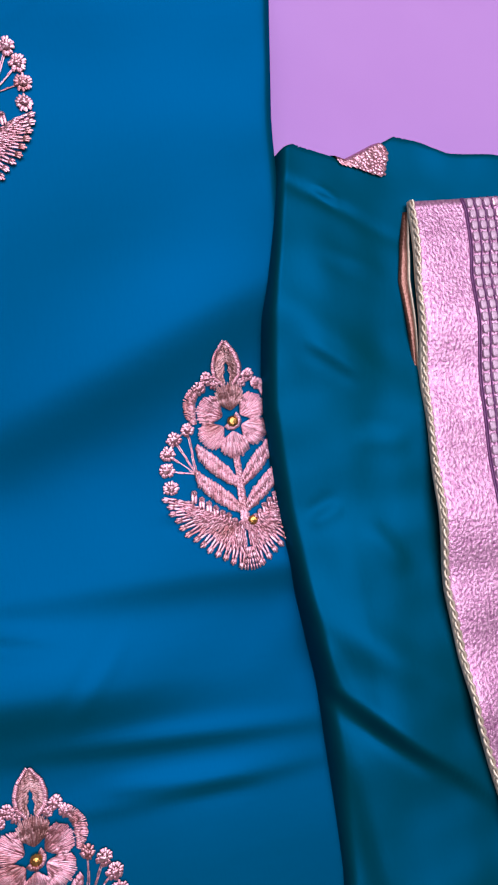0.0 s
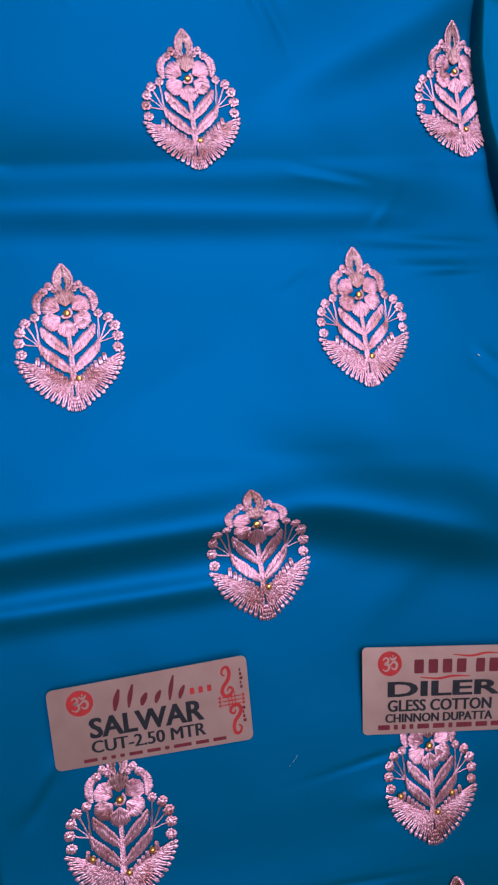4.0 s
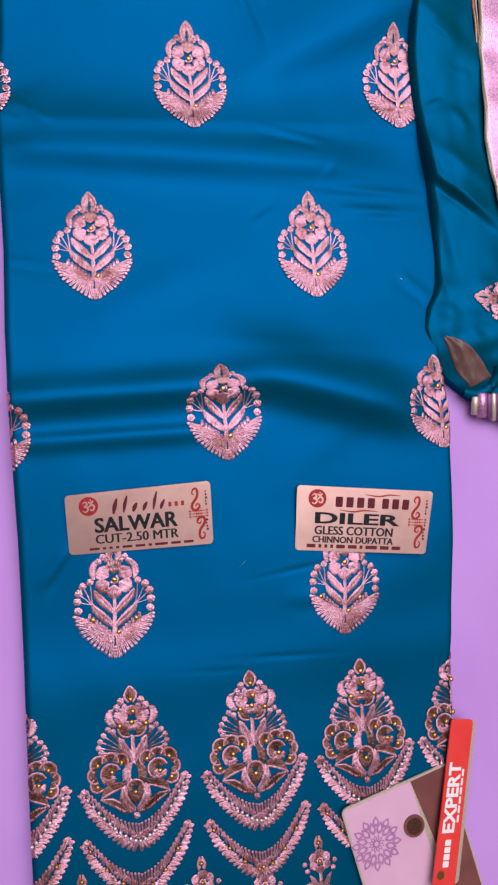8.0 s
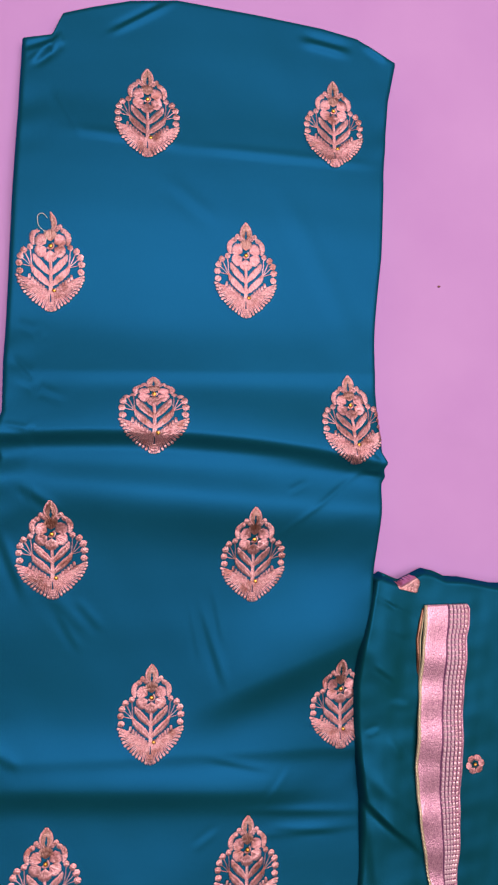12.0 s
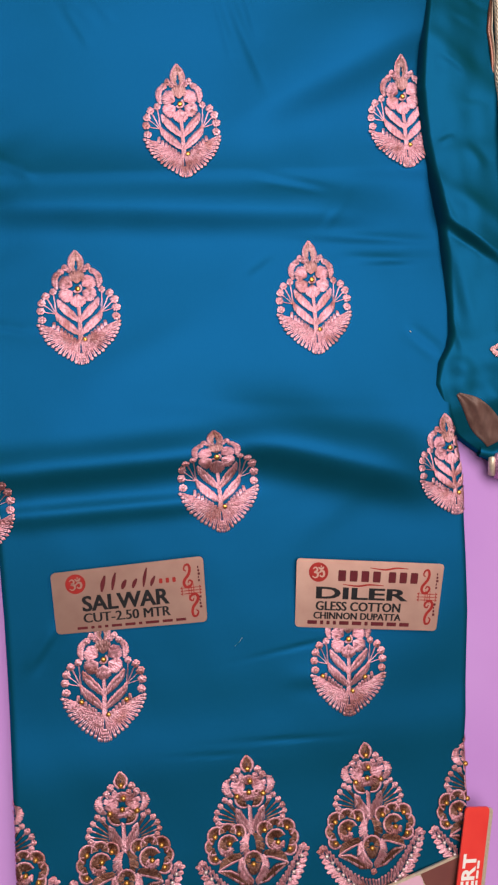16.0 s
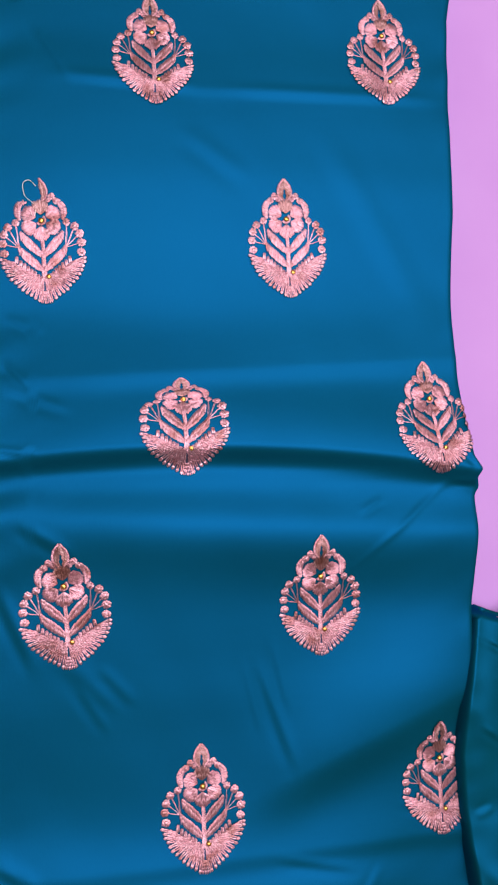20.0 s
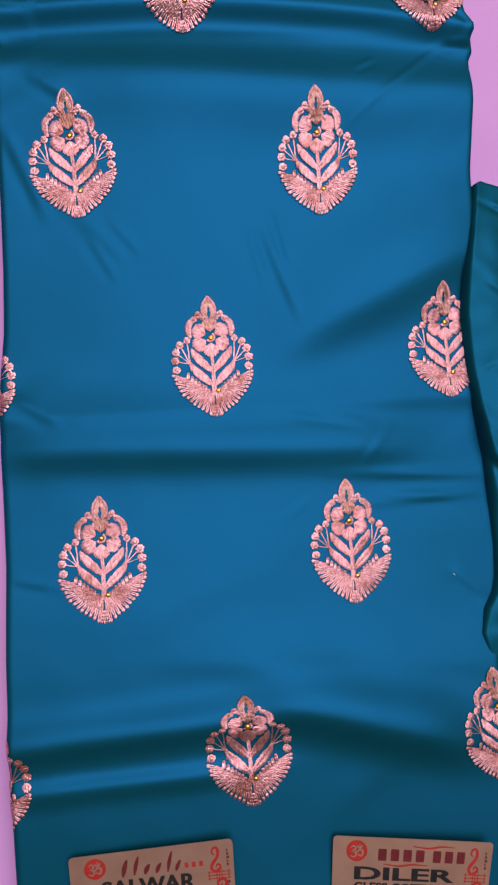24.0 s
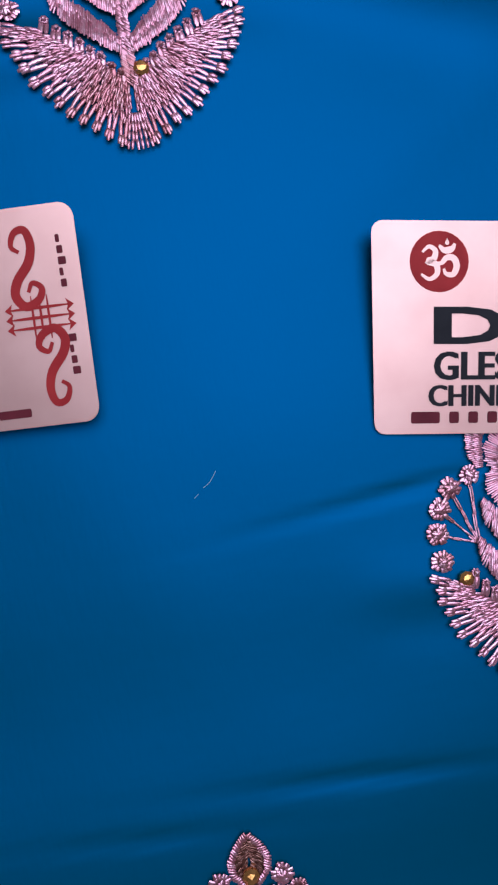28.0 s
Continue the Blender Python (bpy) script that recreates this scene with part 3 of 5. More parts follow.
def motif_pieces():
    """The sprig: tip leaf, flower, leaf pairs, bud sprays and the feathered base; top at v = 0, foot at v = -73."""
    rng = random.Random(4)
    tip = Stitches()
    # tip leaf and top petal, kept apart for the thread with painted-in shade
    unlit = Stitches()
    almond(unlit, -0.3, -13.0, 4.3, rng)
    unlit.rosette((0, -24.4), 6, 12.0, 9.0, 3.4, 6.4, 90, rng, 1.3, (60, 120))
    for s in (-1, 1):
        tip.satin([(s * 1.4, -13.2), (s * 3.9, -10.4), (s * 4.3, -7.2), (s * 3.2, -3.6), (s * 0.2, 0.4)], [1.1, 1.4, 1.4, 1.4, 1.2], pitch=0.5, slant=0.4, height=1.2, rng=rng)
        for c, r in (((s * 6.6, -10.4), 2.1), ((s * 9.2, -13.2), 2.0), ((s * 4.4, -12.6), 1.5)):
            tip.knot(c, r)
    flower = Stitches()
    flower.rosette((0, -24.4), 6, 12.0, 9.0, 3.4, 6.4, 90, rng, 1.3, (0, 60))
    flower.rosette((0, -24.4), 6, 12.0, 9.0, 3.4, 6.4, 90, rng, 1.3, (120, 360))
    flower.lobe((0, -24.4), 3.1, -150, 60, rng, 0.5, 0.5, 1.2)
    for s in (-1, 1):
        flower.satin([(s * 8.0, -12.4), (s * 10.9, -13.8), (s * 12.9, -17.0), (s * 13.1, -20.8), (s * 12.0, -24.2)], [1.6, 3.4, 4.1, 3.7, 1.6], slant=0.2, height=1.1, rng=rng)
    leaves = Stitches()
    leaves.satin([(0, -35), (0.2, -42), (0, -60)], [2.0, 2.4, 3.2], slant=0.8, rng=rng)
    for s in (-1, 1):
        leaves.satin([(s * 0.8, -44.4), (s * 4.0, -41.0), (s * 7.6, -37.6), (s * 10.6, -34.6), (s * 12.2, -31.0)], [2.6, 4.6, 5.3, 4.4, 1.4], slant=0.7 * s, height=1.3, rng=rng)
        leaves.satin([(s * 0.8, -53.0), (s * 4.6, -49.4), (s * 8.8, -45.8), (s * 12.0, -42.8), (s * 13.6, -39.0)], [2.6, 4.6, 5.3, 4.4, 1.4], slant=0.7 * s, height=1.3, rng=rng)
    pair = [Stitches(), Stitches()]
    for s in (-1, 1):
        sprays = pair[s > 0]
        root = np.array([s * 13.2, -40.0])
        for bx, by, r in ((14.4, -25.6, 2.1), (18.8, -28.0, 2.4), (21.4, -32.4, 2.5), (22.2, -37.6, 2.5)):
            b = np.array([s * bx, by])
            for off in (-0.2, 0.2):
                for k in range(5):
                    j = np.array([rng.uniform(-0.15, 0.15) + off, rng.uniform(-0.15, 0.15)])
                    sprays.finger(root + (b - root) * k / 5 + j, root + (b - root) * (k + 1.15) / 5 + j, 0.34, 0.4)
            sprays.knot((s * bx, by), r)
        sprays.knot((s * 21.8, -43.2), 2.4)
    base = Stitches()
    for s in (-1, 1):
        wing(base, s, (s * 19.8, -47.4), (s * 12.2, -59.2), (s * 1.0, -66.0), 13, 8, rng, body=5.4)
    for g in (-2.6, -1.6, -0.5, 0.5, 1.6, 2.6):
        for k in range(4):
            base.finger((g * (0.4 + 0.14 * k), -65.5 - 1.8 * k), (g * (0.56 + 0.14 * k) + rng.uniform(-0.2, 0.2), -67.8 - 1.8 * k + abs(g) * 0.2), 0.62, rng.uniform(0.8, 1.4))
    return [("fringed_base", base), ("tip_leaf", tip), ("flower", flower), ("leaf_spray", leaves), ("bud_spray", pair[0]), ("bud_spray", pair[1]), ("unlit_petal", unlit)]


def bead_bm(r):
    bm = bmesh.new()
    bmesh.ops.create_uvsphere(bm, u_segments=8, v_segments=5, radius=r, matrix=Matrix.Diagonal((1, 1, 0.7, 1)))
    return bm


BEAD = {}


def bead(r, x, y, z, parent, mat):
    key = (r, mat.name)
    if key not in BEAD:
        bm = bead_bm(r)
        me = bpy.data.meshes.new("bead")
        bm.to_mesh(me)
        bm.free()
        me.materials.append(mat)
        me.polygons.foreach_set("use_smooth", [mat.name != "gold_bead"] * len(me.polygons))
        BEAD[key] = me
    ob = new("bead", BEAD[key])
    ob.parent = parent
    ob.location = (x, y, z)
    return ob


MOTIF = motif_pieces()


def sprig(x, y, turn=0, sx=1.0, sy=1.0, extra=(), crush=0.0, keep=on_panel):
    """One embroidered sprig on the kameez, its tip at x, y; keep: which of it is left."""
    pl = Place(x, y, turn, sx, sy, crush=crush)
    first = None
    for nm, st in MOTIF:
        ob = st.build("embroidered_sprig" if first is None else nm, pl, keep, UNLIT_ZARI if nm == "unlit_petal" else ZARI, kameez if first is None else first)
        first = first or ob
    if first is None:
        return
    for u, v, r in ((0.2, -24.6, 0.0019), (2.4, -57.2, 0.0017), *extra):
        bx, by = pl(u, v)
        if on_panel(bx, by):
            bead(r, float(bx), float(by), float(panel_surface(bx, by)) + 0.001, first, GOLD)


def unravelled(x, y):
    """The sprig whose tip leaf has come half undone."""
    return on_panel(x, y) & ~((x < -0.1478) & (y > 0.0585))


SPRIGS = [
    (-0.078, 0.191, 0.5, 1.0, 0.97), (0.0707, 0.1975, 0.5, 1.0, 0.985),
    (-0.148, 0.072, 1, 1, 1, (), 0.0, unravelled), (-0.0015, 0.0743, 0.5, 1, 1.01),
    (-0.072, -0.0485, 1, 1.04, 0.95, (), 0.55), (0.079, -0.043, 2, 1, 0.95),
    (-0.144, -0.139, 1.5, 1.03, 0.98), (0.004, -0.1445, 0, 1, 0.99),
    (-0.2115, -0.262, -1, 1, 1), (-0.0705, -0.262, -0.8, 1, 1.0), (0.0758, -0.264, 0.5, 1, 0.97),
    (-0.145, -0.376, -1, 1.03, 0.99), (0.003, -0.380, -1.5, 1, 1.01),
    (-0.2170, -0.490, 0, 1, 0.95), (-0.0715, -0.4965, 0, 1.0, 0.99, (), 0.66), (0.078, -0.500, -1, 0.97, 0.88),
    (-0.149, -0.6015, -4, 1.02, 1.0, ((-13, -49, 0.0017), (13, -49, 0.0017))), (0.0008, -0.609, -5.5, 0.965, 0.97, ((-17, -47, 0.0017), (10.5, -48.5, 0.0017))),
]
for row in SPRIGS:
    sprig(*row)


# ---- embroidered border at the kameez hem ----
def hem_pieces():
    rng = random.Random(9)
    top, bronze, sweep = Stitches(), Stitches(), Stitches()

    def petal(c, r, a0, a1, rimmed=True, inner=0.2):
        """A bronze scallop with a rose outline."""
        bronze.lobe(c, r, a0, a1, rng, inner)
        if rimmed:
            top.satin(arc(c, r * 1.0, a0, a1, 9), [1.0, 1.3, 1.3, 1.0], pitch=0.55, slant=0.4, height=1.25, rng=rng)

    almond(bronze, -0.6, -9.4, 3.4, rng, 0.0)
    for s in (-1, 1):
        top.satin([(s * 1.2, -9.6), (s * 3.4, -7.2), (s * 3.6, -4.6), (s * 2.2, -2.0), (s * 0.1, 0.2)], [1.2, 1.5, 1.5, 1.5, 1.2], pitch=0.5, slant=0.4, height=1.2, rng=rng)
        for c, r in (((s * 6.2, -8.6), 2.2), ((s * 8.8, -12.0), 2.1), ((s * 4.2, -12.0), 1.7)):
            top.knot(c, r)
        # horned crescents beside the flower
        top.satin([(s * 10.6, -13.0), (s * 13.2, -15.0), (s * 14.0, -18.6), (s * 12.4, -22.0), (s * 9.6, -23.6)], [0.8, 3.9, 4.9, 4.1, 1.4], slant=0.2, rng=rng)
        top.satin([(s * 3.4, -14.6), (s * 7.4, -15.6), (s * 8.8, -18.6), (s * 6.6, -21.8)], [2.9, 5.6, 5.6, 2.9], slant=0.1, height=1.2, rng=rng)
        # cupped lower petals
        petal((s * 3.2, -25.4), 5.4, 90 - s * 10, 90 - s * 200, True, 0.05)
        # leaf fans with a knot on every finger
        top.satin([(s * 0.6, -45.0), (s * 3.4, -40.4), (s * 6.6, -36.4), (s * 8.6, -31.0)], [2.9, 5.6, 6.3, 1.2], slant=0.7 * s, rng=rng)
        root = np.array([s * 3.6, -40.6])
        for bx, by in ((11.8, -26.6), (14.8, -25.0), (17.6, -28.4), (19.8, -31.8), (20.8, -35.4), (19.4, -38.6)):
            b = np.array([s * bx, by])
            for k in range(3):
                (bronze if k < 2 else top).finger(root + (b - root) * (0.36 + k * 0.2), root + (b - root) * (0.36 + (k + 1.3) * 0.2), 0.85, 0.7)
            top.knot((s * bx, by), 1.8)
        # open scalloped side flower with a curled bud in it
        fc = np.array([s * 15.0, -52.0])
        for px, py, r, a in ((-7.0, 7.2, 4.6, 130), (-0.6, 8.0, 5.0, 95), (6.2, 6.6, 5.2, 48), (8.4, 0.6, 4.8, -2), (7.6, -5.4, 4.2, -38)):
            a = a if s > 0 else 180 - a
            petal(fc + np.array([s * px, py]), r, a - 105, a + 105)
        petal(fc + np.array([s * -0.6, 0.4]), 6.0, 20, 250)
        top.satin([fc + np.array([s * q[0], q[1]]) for q in ((4.4, -1.0), (2.6, -4.0), (-0.6, -4.4), (-2.6, -2.4), (-0.6, -0.6))], [1.6, 3.9, 4.1, 3.4, 1.2], slant=0.2, height=1.4, rng=rng)
        bronze.satin([fc + np.array([s * q[0], q[1]]) for q in ((-8.0, -6.0), (-3.0, -7.4), (2.2, -9.6), (5.6, -13.2))], [2.4, 5.6, 4.9, 0.8], slant=0.5 * s, rng=rng)
        top.satin([fc + np.array([s * q[0], q[1]]) for q in ((-7.0, -8.6), (-2.6, -10.0), (2.2, -12.0), (5.8, -13.6))], [0.9, 1.4, 1.4, 0.9], pitch=0.5, slant=0.4, height=1.2, rng=rng)
        # tall petals round the slit
        (top if s < 0 else bronze).satin([(s * 1.6, -59.4), (s * 4.6, -56.0), (s * 5.0, -51.5), (s * 3.0, -48.0), (s * 1.0, -46.4)], [2.4, 5.4, 5.6, 4.1, 1.2], slant=0.4 * s, rng=rng)
        # lotus below, and the long side leaves
        sweep.satin([(s * 0.6, -75.0), (s * 5.0, -71.0), (s * 7.4, -66.5), (s * 7.6, -62.0), (s * 6.2, -59.4)], [2.3, 5.4, 5.6, 4.1, 1.0], slant=0.5 * s, height=1.2, rng=rng)
        bronze.satin([(s * 1.6, -76.2), (s * 8.0, -72.8), (s * 14.0, -68.8), (s * 21.0, -66.4)], [1.2, 5.6, 5.1, 0.8], slant=0.7 * s, rng=rng)
        for lift in (2.0, -2.0):
            sweep.satin([(s * 1.6, -76.4), (s * 8.0, -72.8 + lift), (s * 14.0, -68.8 + lift * 0.9), (s * 21.4, -66.2)], [1.0, 1.3, 1.3, 1.0], pitch=0.5, slant=0.5 * s, rng=rng)
    top.rosette((0, -19.6), 5, 8.2, 6.4, 2.2, 4.0, 90, rng, 1.2)
    petal((0, -18.6), 6.4, 40, 140)
    petal((0, -62.4), 5.6, -20, 200, True, 0.3)
    bronze.lobe((0, -64.0), 4.4, 180, 360, rng, 0.3, ry=7.0)
    top.satin([(0, -30), (0, -47)], [2.2, 2.8], slant=0.8, rng=rng)
    sweep.knot((0, -78.5), 2.0)
    return {"upper_sprig": top, "bronze_fill": bronze, "lotus": sweep}


def sag(t):
    """The garland's line, ends at t = -1 and 1, in millimetres."""
    return np.array([31.0 * t, -33.0 * (1 - abs(t) ** 1.55)])


def crescent_pieces():
    """A feathered garland hung between two points, 33 mm deep."""
    rng = random.Random(12)
    st = Stitches()
    n = 31
    for k in range(n):
        t = -1 + 2 * k / (n - 1)
        c = sag(t)
        tg = sag(min(1, t + 0.02)) - sag(max(-1, t - 0.02))
        tg = tg / np.linalg.norm(tg)
        out = np.array([tg[1], -tg[0]])
        side = max(-1, min(1, t * 2.2))
        full = 1 - 0.45 * max(0, abs(t) - 0.72) / 0.28
        d1 = out + tg * 0.55 * side
        d1 = d1 / np.linalg.norm(d1)
        m = np.array([-d1[1], d1[0]])
        for g in (-0.55, 0, 0.55):
            st.add(c + d1 * 1.0 + m * g * 1.5, c + d1 * (7.2 - abs(g)) * full * rng.uniform(0.95, 1.05) + m * g, 0.85, rng.uniform(0.9, 1.3))
        for _ in range(32):
            o = c + tg * rng.uniform(-1.5, 1.5) + out * rng.uniform(-3.0, 3.8) * full
            d = d1 if (o - c) @ out > 0 else -out * 0.6 + tg * 0.8 * side + np.array([0, 0.2])
            d = d / np.linalg.norm(d)
            st.add(o, o + d * rng.uniform(1.6, 2.6) * full, rng.uniform(0.5, 0.7), rng.uniform(0.8, 1.6))
        if abs(t) < 0.97:
            p = c - out * 1.5
            tip = p + np.array([0.25 * side, 1.0]) * (8.2 - 4.4 * abs(t)) * rng.uniform(0.95, 1.05)
            for g in (-0.3, 0.3):
                st.add(p + np.array([g, 0]), tip + np.array([g, 0]), 0.62, 0.8)
            st.knot((tip[0], tip[1]), 0.8)
    for s in (-1, 1):
        st.knot((s * 31.0, 1.2), 2.2)
        for g in (-1.6, 0, 1.6):
            st.finger((s * 31.0 + g * 0.6, -0.5), (s * 30.6 + g, 3.6 - abs(g) * 0.5), 1.1, 1.0)
    return st


def floret_pieces():
    rng = random.Random(15)
    st = Stitches()
    for s in (-1, 1):
        st.satin([(s * 1.5, -9.0), (s * 2.0, -5.5), (s * 1.0, -0.5)], [2.2, 3.0, 1.0], slant=0.7 * s, rng=rng)
    for k in range(6):
        a = radians(90 + 60 * k)
        c, d = np.array([0, -18.0]), np.array([math.cos(a), math.sin(a)])
        m = np.array([-d[1], d[0]])
        st.satin([c + d * 5.6 + m * g for g in (-3.2, -1.6, 0, 1.6, 3.2)], [2.4, 5.0, 6.0, 5.0, 2.4], slant=0.05, height=1.2, rng=rng)
    st.knot((0, -18.0), 2.6)
    st.satin([(0, -25), (0, -36)], [2.2, 2.4], slant=0.8, rng=rng)
    for s in (-1, 1):
        st.satin([(s * 0.8, -36), (s * 5, -32), (s * 8, -27)], [1.8, 4.2, 0.8], slant=0.7 * s, rng=rng)
        st.knot((s * 9.5, -24.0), 1.8), st.knot((s * 11.0, -19.0), 1.8)
    return st


HEM, GARLAND, FLORET = hem_pieces(), crescent_pieces(), floret_pieces()
HEM_TIPS = [(-0.2195, -0.689), (-0.147, -0.6925), (-0.0715, -0.694), (0.002, -0.697), (0.0735, -0.697)]
for hx, hy in HEM_TIPS:
    pl = Place(hx, hy, -2.0)
    first = None
    for nm, st in HEM.items():
        ob = st.build("hem_flower" if first is None else nm, pl, on_panel, BRONZE if nm == "bronze_fill" else ZARI, kameez if first is None else first,
                      "bronze satin-stitched scallops" if nm == "bronze_fill" and first else "")
        first = first or ob
    if first:
        for u, v in ((0, -7.6), (1.0, -15.2), (-7.4, -23.4), (8.6, -23.2), (0, -21.6), (-22.0, -45.6), (-7.6, -45.4), (-22.6, -58.2), (21.6, -45), (8.0, -45), (15.6, -53), (0, -64.0), (-13.6, -50.5), (22.6, -57.6)):
            bx, by = pl(u, v)
            if on_panel(bx, by):
                bead(0.0018, float(bx), float(by), float(panel_surface(bx, by)) + 0.0016, first, GOLD)
    for drop, beads in ((-0.0605, SILVER), (-0.0905, GOLD), (-0.142, SILVER)):
        gx, gy = Place(hx, hy, -2.0)(0, drop * 1000)
        gl = Place(float(gx), float(gy), 0.5)
        garland = GARLAND.build("garland", gl, on_panel, ZARI, kameez)
        if not garland:
            continue
        for k in range(21):
            t = -0.94 + 1.88 * k / 20
            if beads is GOLD and k % 3:
                continue
            bx, by = gl(*sag(t))
            if on_panel(bx, by):
                bead(0.0013 if beads is SILVER else 0.0014, float(bx), float(by), float(panel_surface(bx, by)) + 0.0024, garland, beads)
    for dx, dy in ((0.0, -0.118), (0.0368, -0.110)):
        fl = Place(hx + dx - 0.003, hy + dy, -1, 0.9, 0.9)
        floret = FLORET.build("hem_floret", fl, on_panel, ZARI, kameez)
        if floret:
            for u, v in ((0, -5), (0, -18)):
                bx, by = fl(u, v)
                if on_panel(bx, by):
                    bead(0.0015, float(bx), float(by), float(panel_surface(bx, by)) + 0.0012, floret, GOLD)


def tube(name, pts, r, mat, parent, label="", sides=6):
    """A round thread along the points."""
    p = [Vector(q) for q in pts]
    verts, faces = [], []
    for i, c in enumerate(p):
        t = (p[min(i + 1, len(p) - 1)] - p[max(i - 1, 0)]).normalized()
        a = t.orthogonal().normalized()
        b = t.cross(a)
        verts += [c + (a * math.cos(2 * math.pi * k / sides) + b * math.sin(2 * math.pi * k / sides)) * r for k in range(sides)]
    for i in range(len(p) - 1):
        for k in range(sides):
            faces.append((i * sides + k, i * sides + (k + 1) % sides, (i + 1) * sides + (k + 1) % sides, (i + 1) * sides + k))
    return mesh_ob(name, verts, faces, mat, parent, label)


def smooth_path(pts, n=6):
    """Catmull-Rom through the points."""
    p = [np.array(q, float) for q in pts]
    p = [2 * p[0] - p[1]] + p + [2 * p[-1] - p[-2]]
    out = []
    for i in range(1, len(p) - 2):
        for k in range(n):
            t = k / n
            out.append(0.5 * (2 * p[i] + (p[i + 1] - p[i - 1]) * t + (2 * p[i - 1] - 5 * p[i] + 4 * p[i + 1] - p[i + 2]) * t * t + (3 * p[i] - p[i - 1] - 3 * p[i + 1] + p[i + 2]) * t ** 3))
    return out + [p[-2]]


def thread_on(name, pts, lift, r, mat, parent, surface, label=""):
    path = smooth_path(pts)
    return tube(name, [(q[0], q[1], float(surface(q[0], q[1])) + lift) for q in path], r, mat, parent, label)


thread_on("loose_thread", [(-0.1495, 0.0675), (-0.153, 0.071), (-0.1567, 0.069), (-0.156, 0.062), (-0.1525, 0.0585), (-0.150, 0.055), (-0.1515, 0.0495), (-0.1535, 0.054)], 0.0012, 0.00018, WHITE, kameez, panel_surface, "loose white thread end")

# ---- dupatta ----
dup = tagged(new("dupatta"), "folded dark teal dupatta with a pink zari border, beside the kameez", "dupatta")
dup_left = lin([-0.19, -0.205, -0.225, -0.257, -0.286, -0.316, -0.345, -0.371, -0.40, -0.43, -0.447, -0.456, -0.466, -0.480, -0.492, -0.502, -0.518, -0.53, -0.56],
               [0.103, 0.101, 0.096, 0.0885, 0.086, 0.0872, 0.0893, 0.0918, 0.0918, 0.0910, 0.0892, 0.086, 0.079, 0.0745, 0.077, 0.082, 0.089, 0.095, 0.105])
dup_top = lin([0.09, 0.101, 0.106, 0.113, 0.124, 0.143, 0.152, 0.163, 0.178, 0.209, 0.40], [-0.206, -0.202, -0.199, -0.202, -0.206, -0.197, -0.199, -0.204, -0.205, -0.211, -0.218])
dup_low = lin([0.08, 0.085, 0.092, 0.097, 0.104, 0.115, 0.125, 0.134, 0.139, 0.146, 0.16, 0.2, 0.4], [-0.505, -0.513, -0.524, -0.531, -0.537, -0.539, -0.538, -0.532, -0.527, -0.525, -0.545, -0.57, -0.60])


def dup_z(x, y):
    x, y = np.asarray(x, float), np.asarray(y, float)
    z = 0.0046 + 0.0010 * waves(x, y, 0.12, 21, 2) + 0.0004 * waves(x, y, 0.035, 24, 2) - 0.0042 * np.exp(-((x - dup_left(y)) / 0.015) ** 2)
    z = z + mound(x, y, 0.09, -0.235, 0.03, 0.06, 0.011)
    z = z + fold(x, y, -0.3835, 0.0066, 0.042, 0.0042, xc=0.107, half=0.022, slant=-0.90)
    z = z + fold(x, y, -0.366, 0.0016, 0.008, 0.008, xc=0.112, half=0.03, slant=-0.75)
    z = z + fold(x, y, -0.318, -0.0016, 0.010, 0.008, xc=0.122, half=0.016, slant=0.1)
    z = z + fold(x, y, -0.272, 0.0026, 0.010, 0.014, xc=0.112, half=0.02, slant=-0.8)
    z = z + fold(x, y, -0.2225, -0.0016, 0.0022, 0.003, xc=0.114, half=0.007, slant=-0.55)
    for p0, p1, amp, width in (((0.0985, -0.2678), (0.1166, -0.2814), 0.0012, 0.0022), ((0.1054, -0.3172), (0.0941, -0.3218), 0.0014, 0.0025), ((0.126, -0.3407), (0.1138, -0.3235), 0.0014, 0.0040),
                               ((0.0900, -0.3567), (0.0970, -0.3798), 0.0020, 0.0026), ((0.0966, -0.3798), (0.1221, -0.4028), 0.0024, 0.0024), ((0.1103, -0.218), (0.1188, -0.2249), 0.0014, 0.0014),
                               ((0.108, -0.240), (0.131, -0.250), 0.0008, 0.0030), ((0.131, -0.300), (0.112, -0.296), 0.0010, 0.0035)):
        z = z + 0.45 * crease(x, y, p0, p1, amp, width)
    # long pinched crease along the side, then the bunched tail
    z = z + 0.5 * crease(x, y, (0.0925, -0.380), (0.1010, -0.445), 0.0024, 0.0050)
    z = z + 0.3 * crease(x, y, (0.0885, -0.425), (0.0930, -0.465), 0.0022, 0.0026)
    k = np.clip((-0.488 - y) / 0.045, 0, 1)
    z = z - 0.012 * k * k * (3 - 2 * k) / (1 + np.exp((x - 0.135) / 0.006))
    bunch = 1 / (1 + np.exp((y + 0.448) / 0.008)) * 1 / (1 + np.exp((x - 0.158) / 0.008))
    z = z + bunch * (0.0024 + 0.0008 * waves(x, y, 0.03, 31, 2))
    for p0, p1, amp, width in (((0.086, -0.449), (0.136, -0.497), 0.0044, 0.0050), ((0.080, -0.463), (0.118, -0.503), 0.0040, 0.0046), ((0.080, -0.478), (0.100, -0.500), 0.0030, 0.0036),
                               ((0.100, -0.446), (0.140, -0.478), 0.0026, 0.0050), ((0.096, -0.527), (0.128, -0.522), 0.0030, 0.0040), ((0.118, -0.505), (0.142, -0.530), 0.0030, 0.0045)):
        z = z + 0.34 * crease(x, y, p0, p1, amp, width * 1.6)
    return z


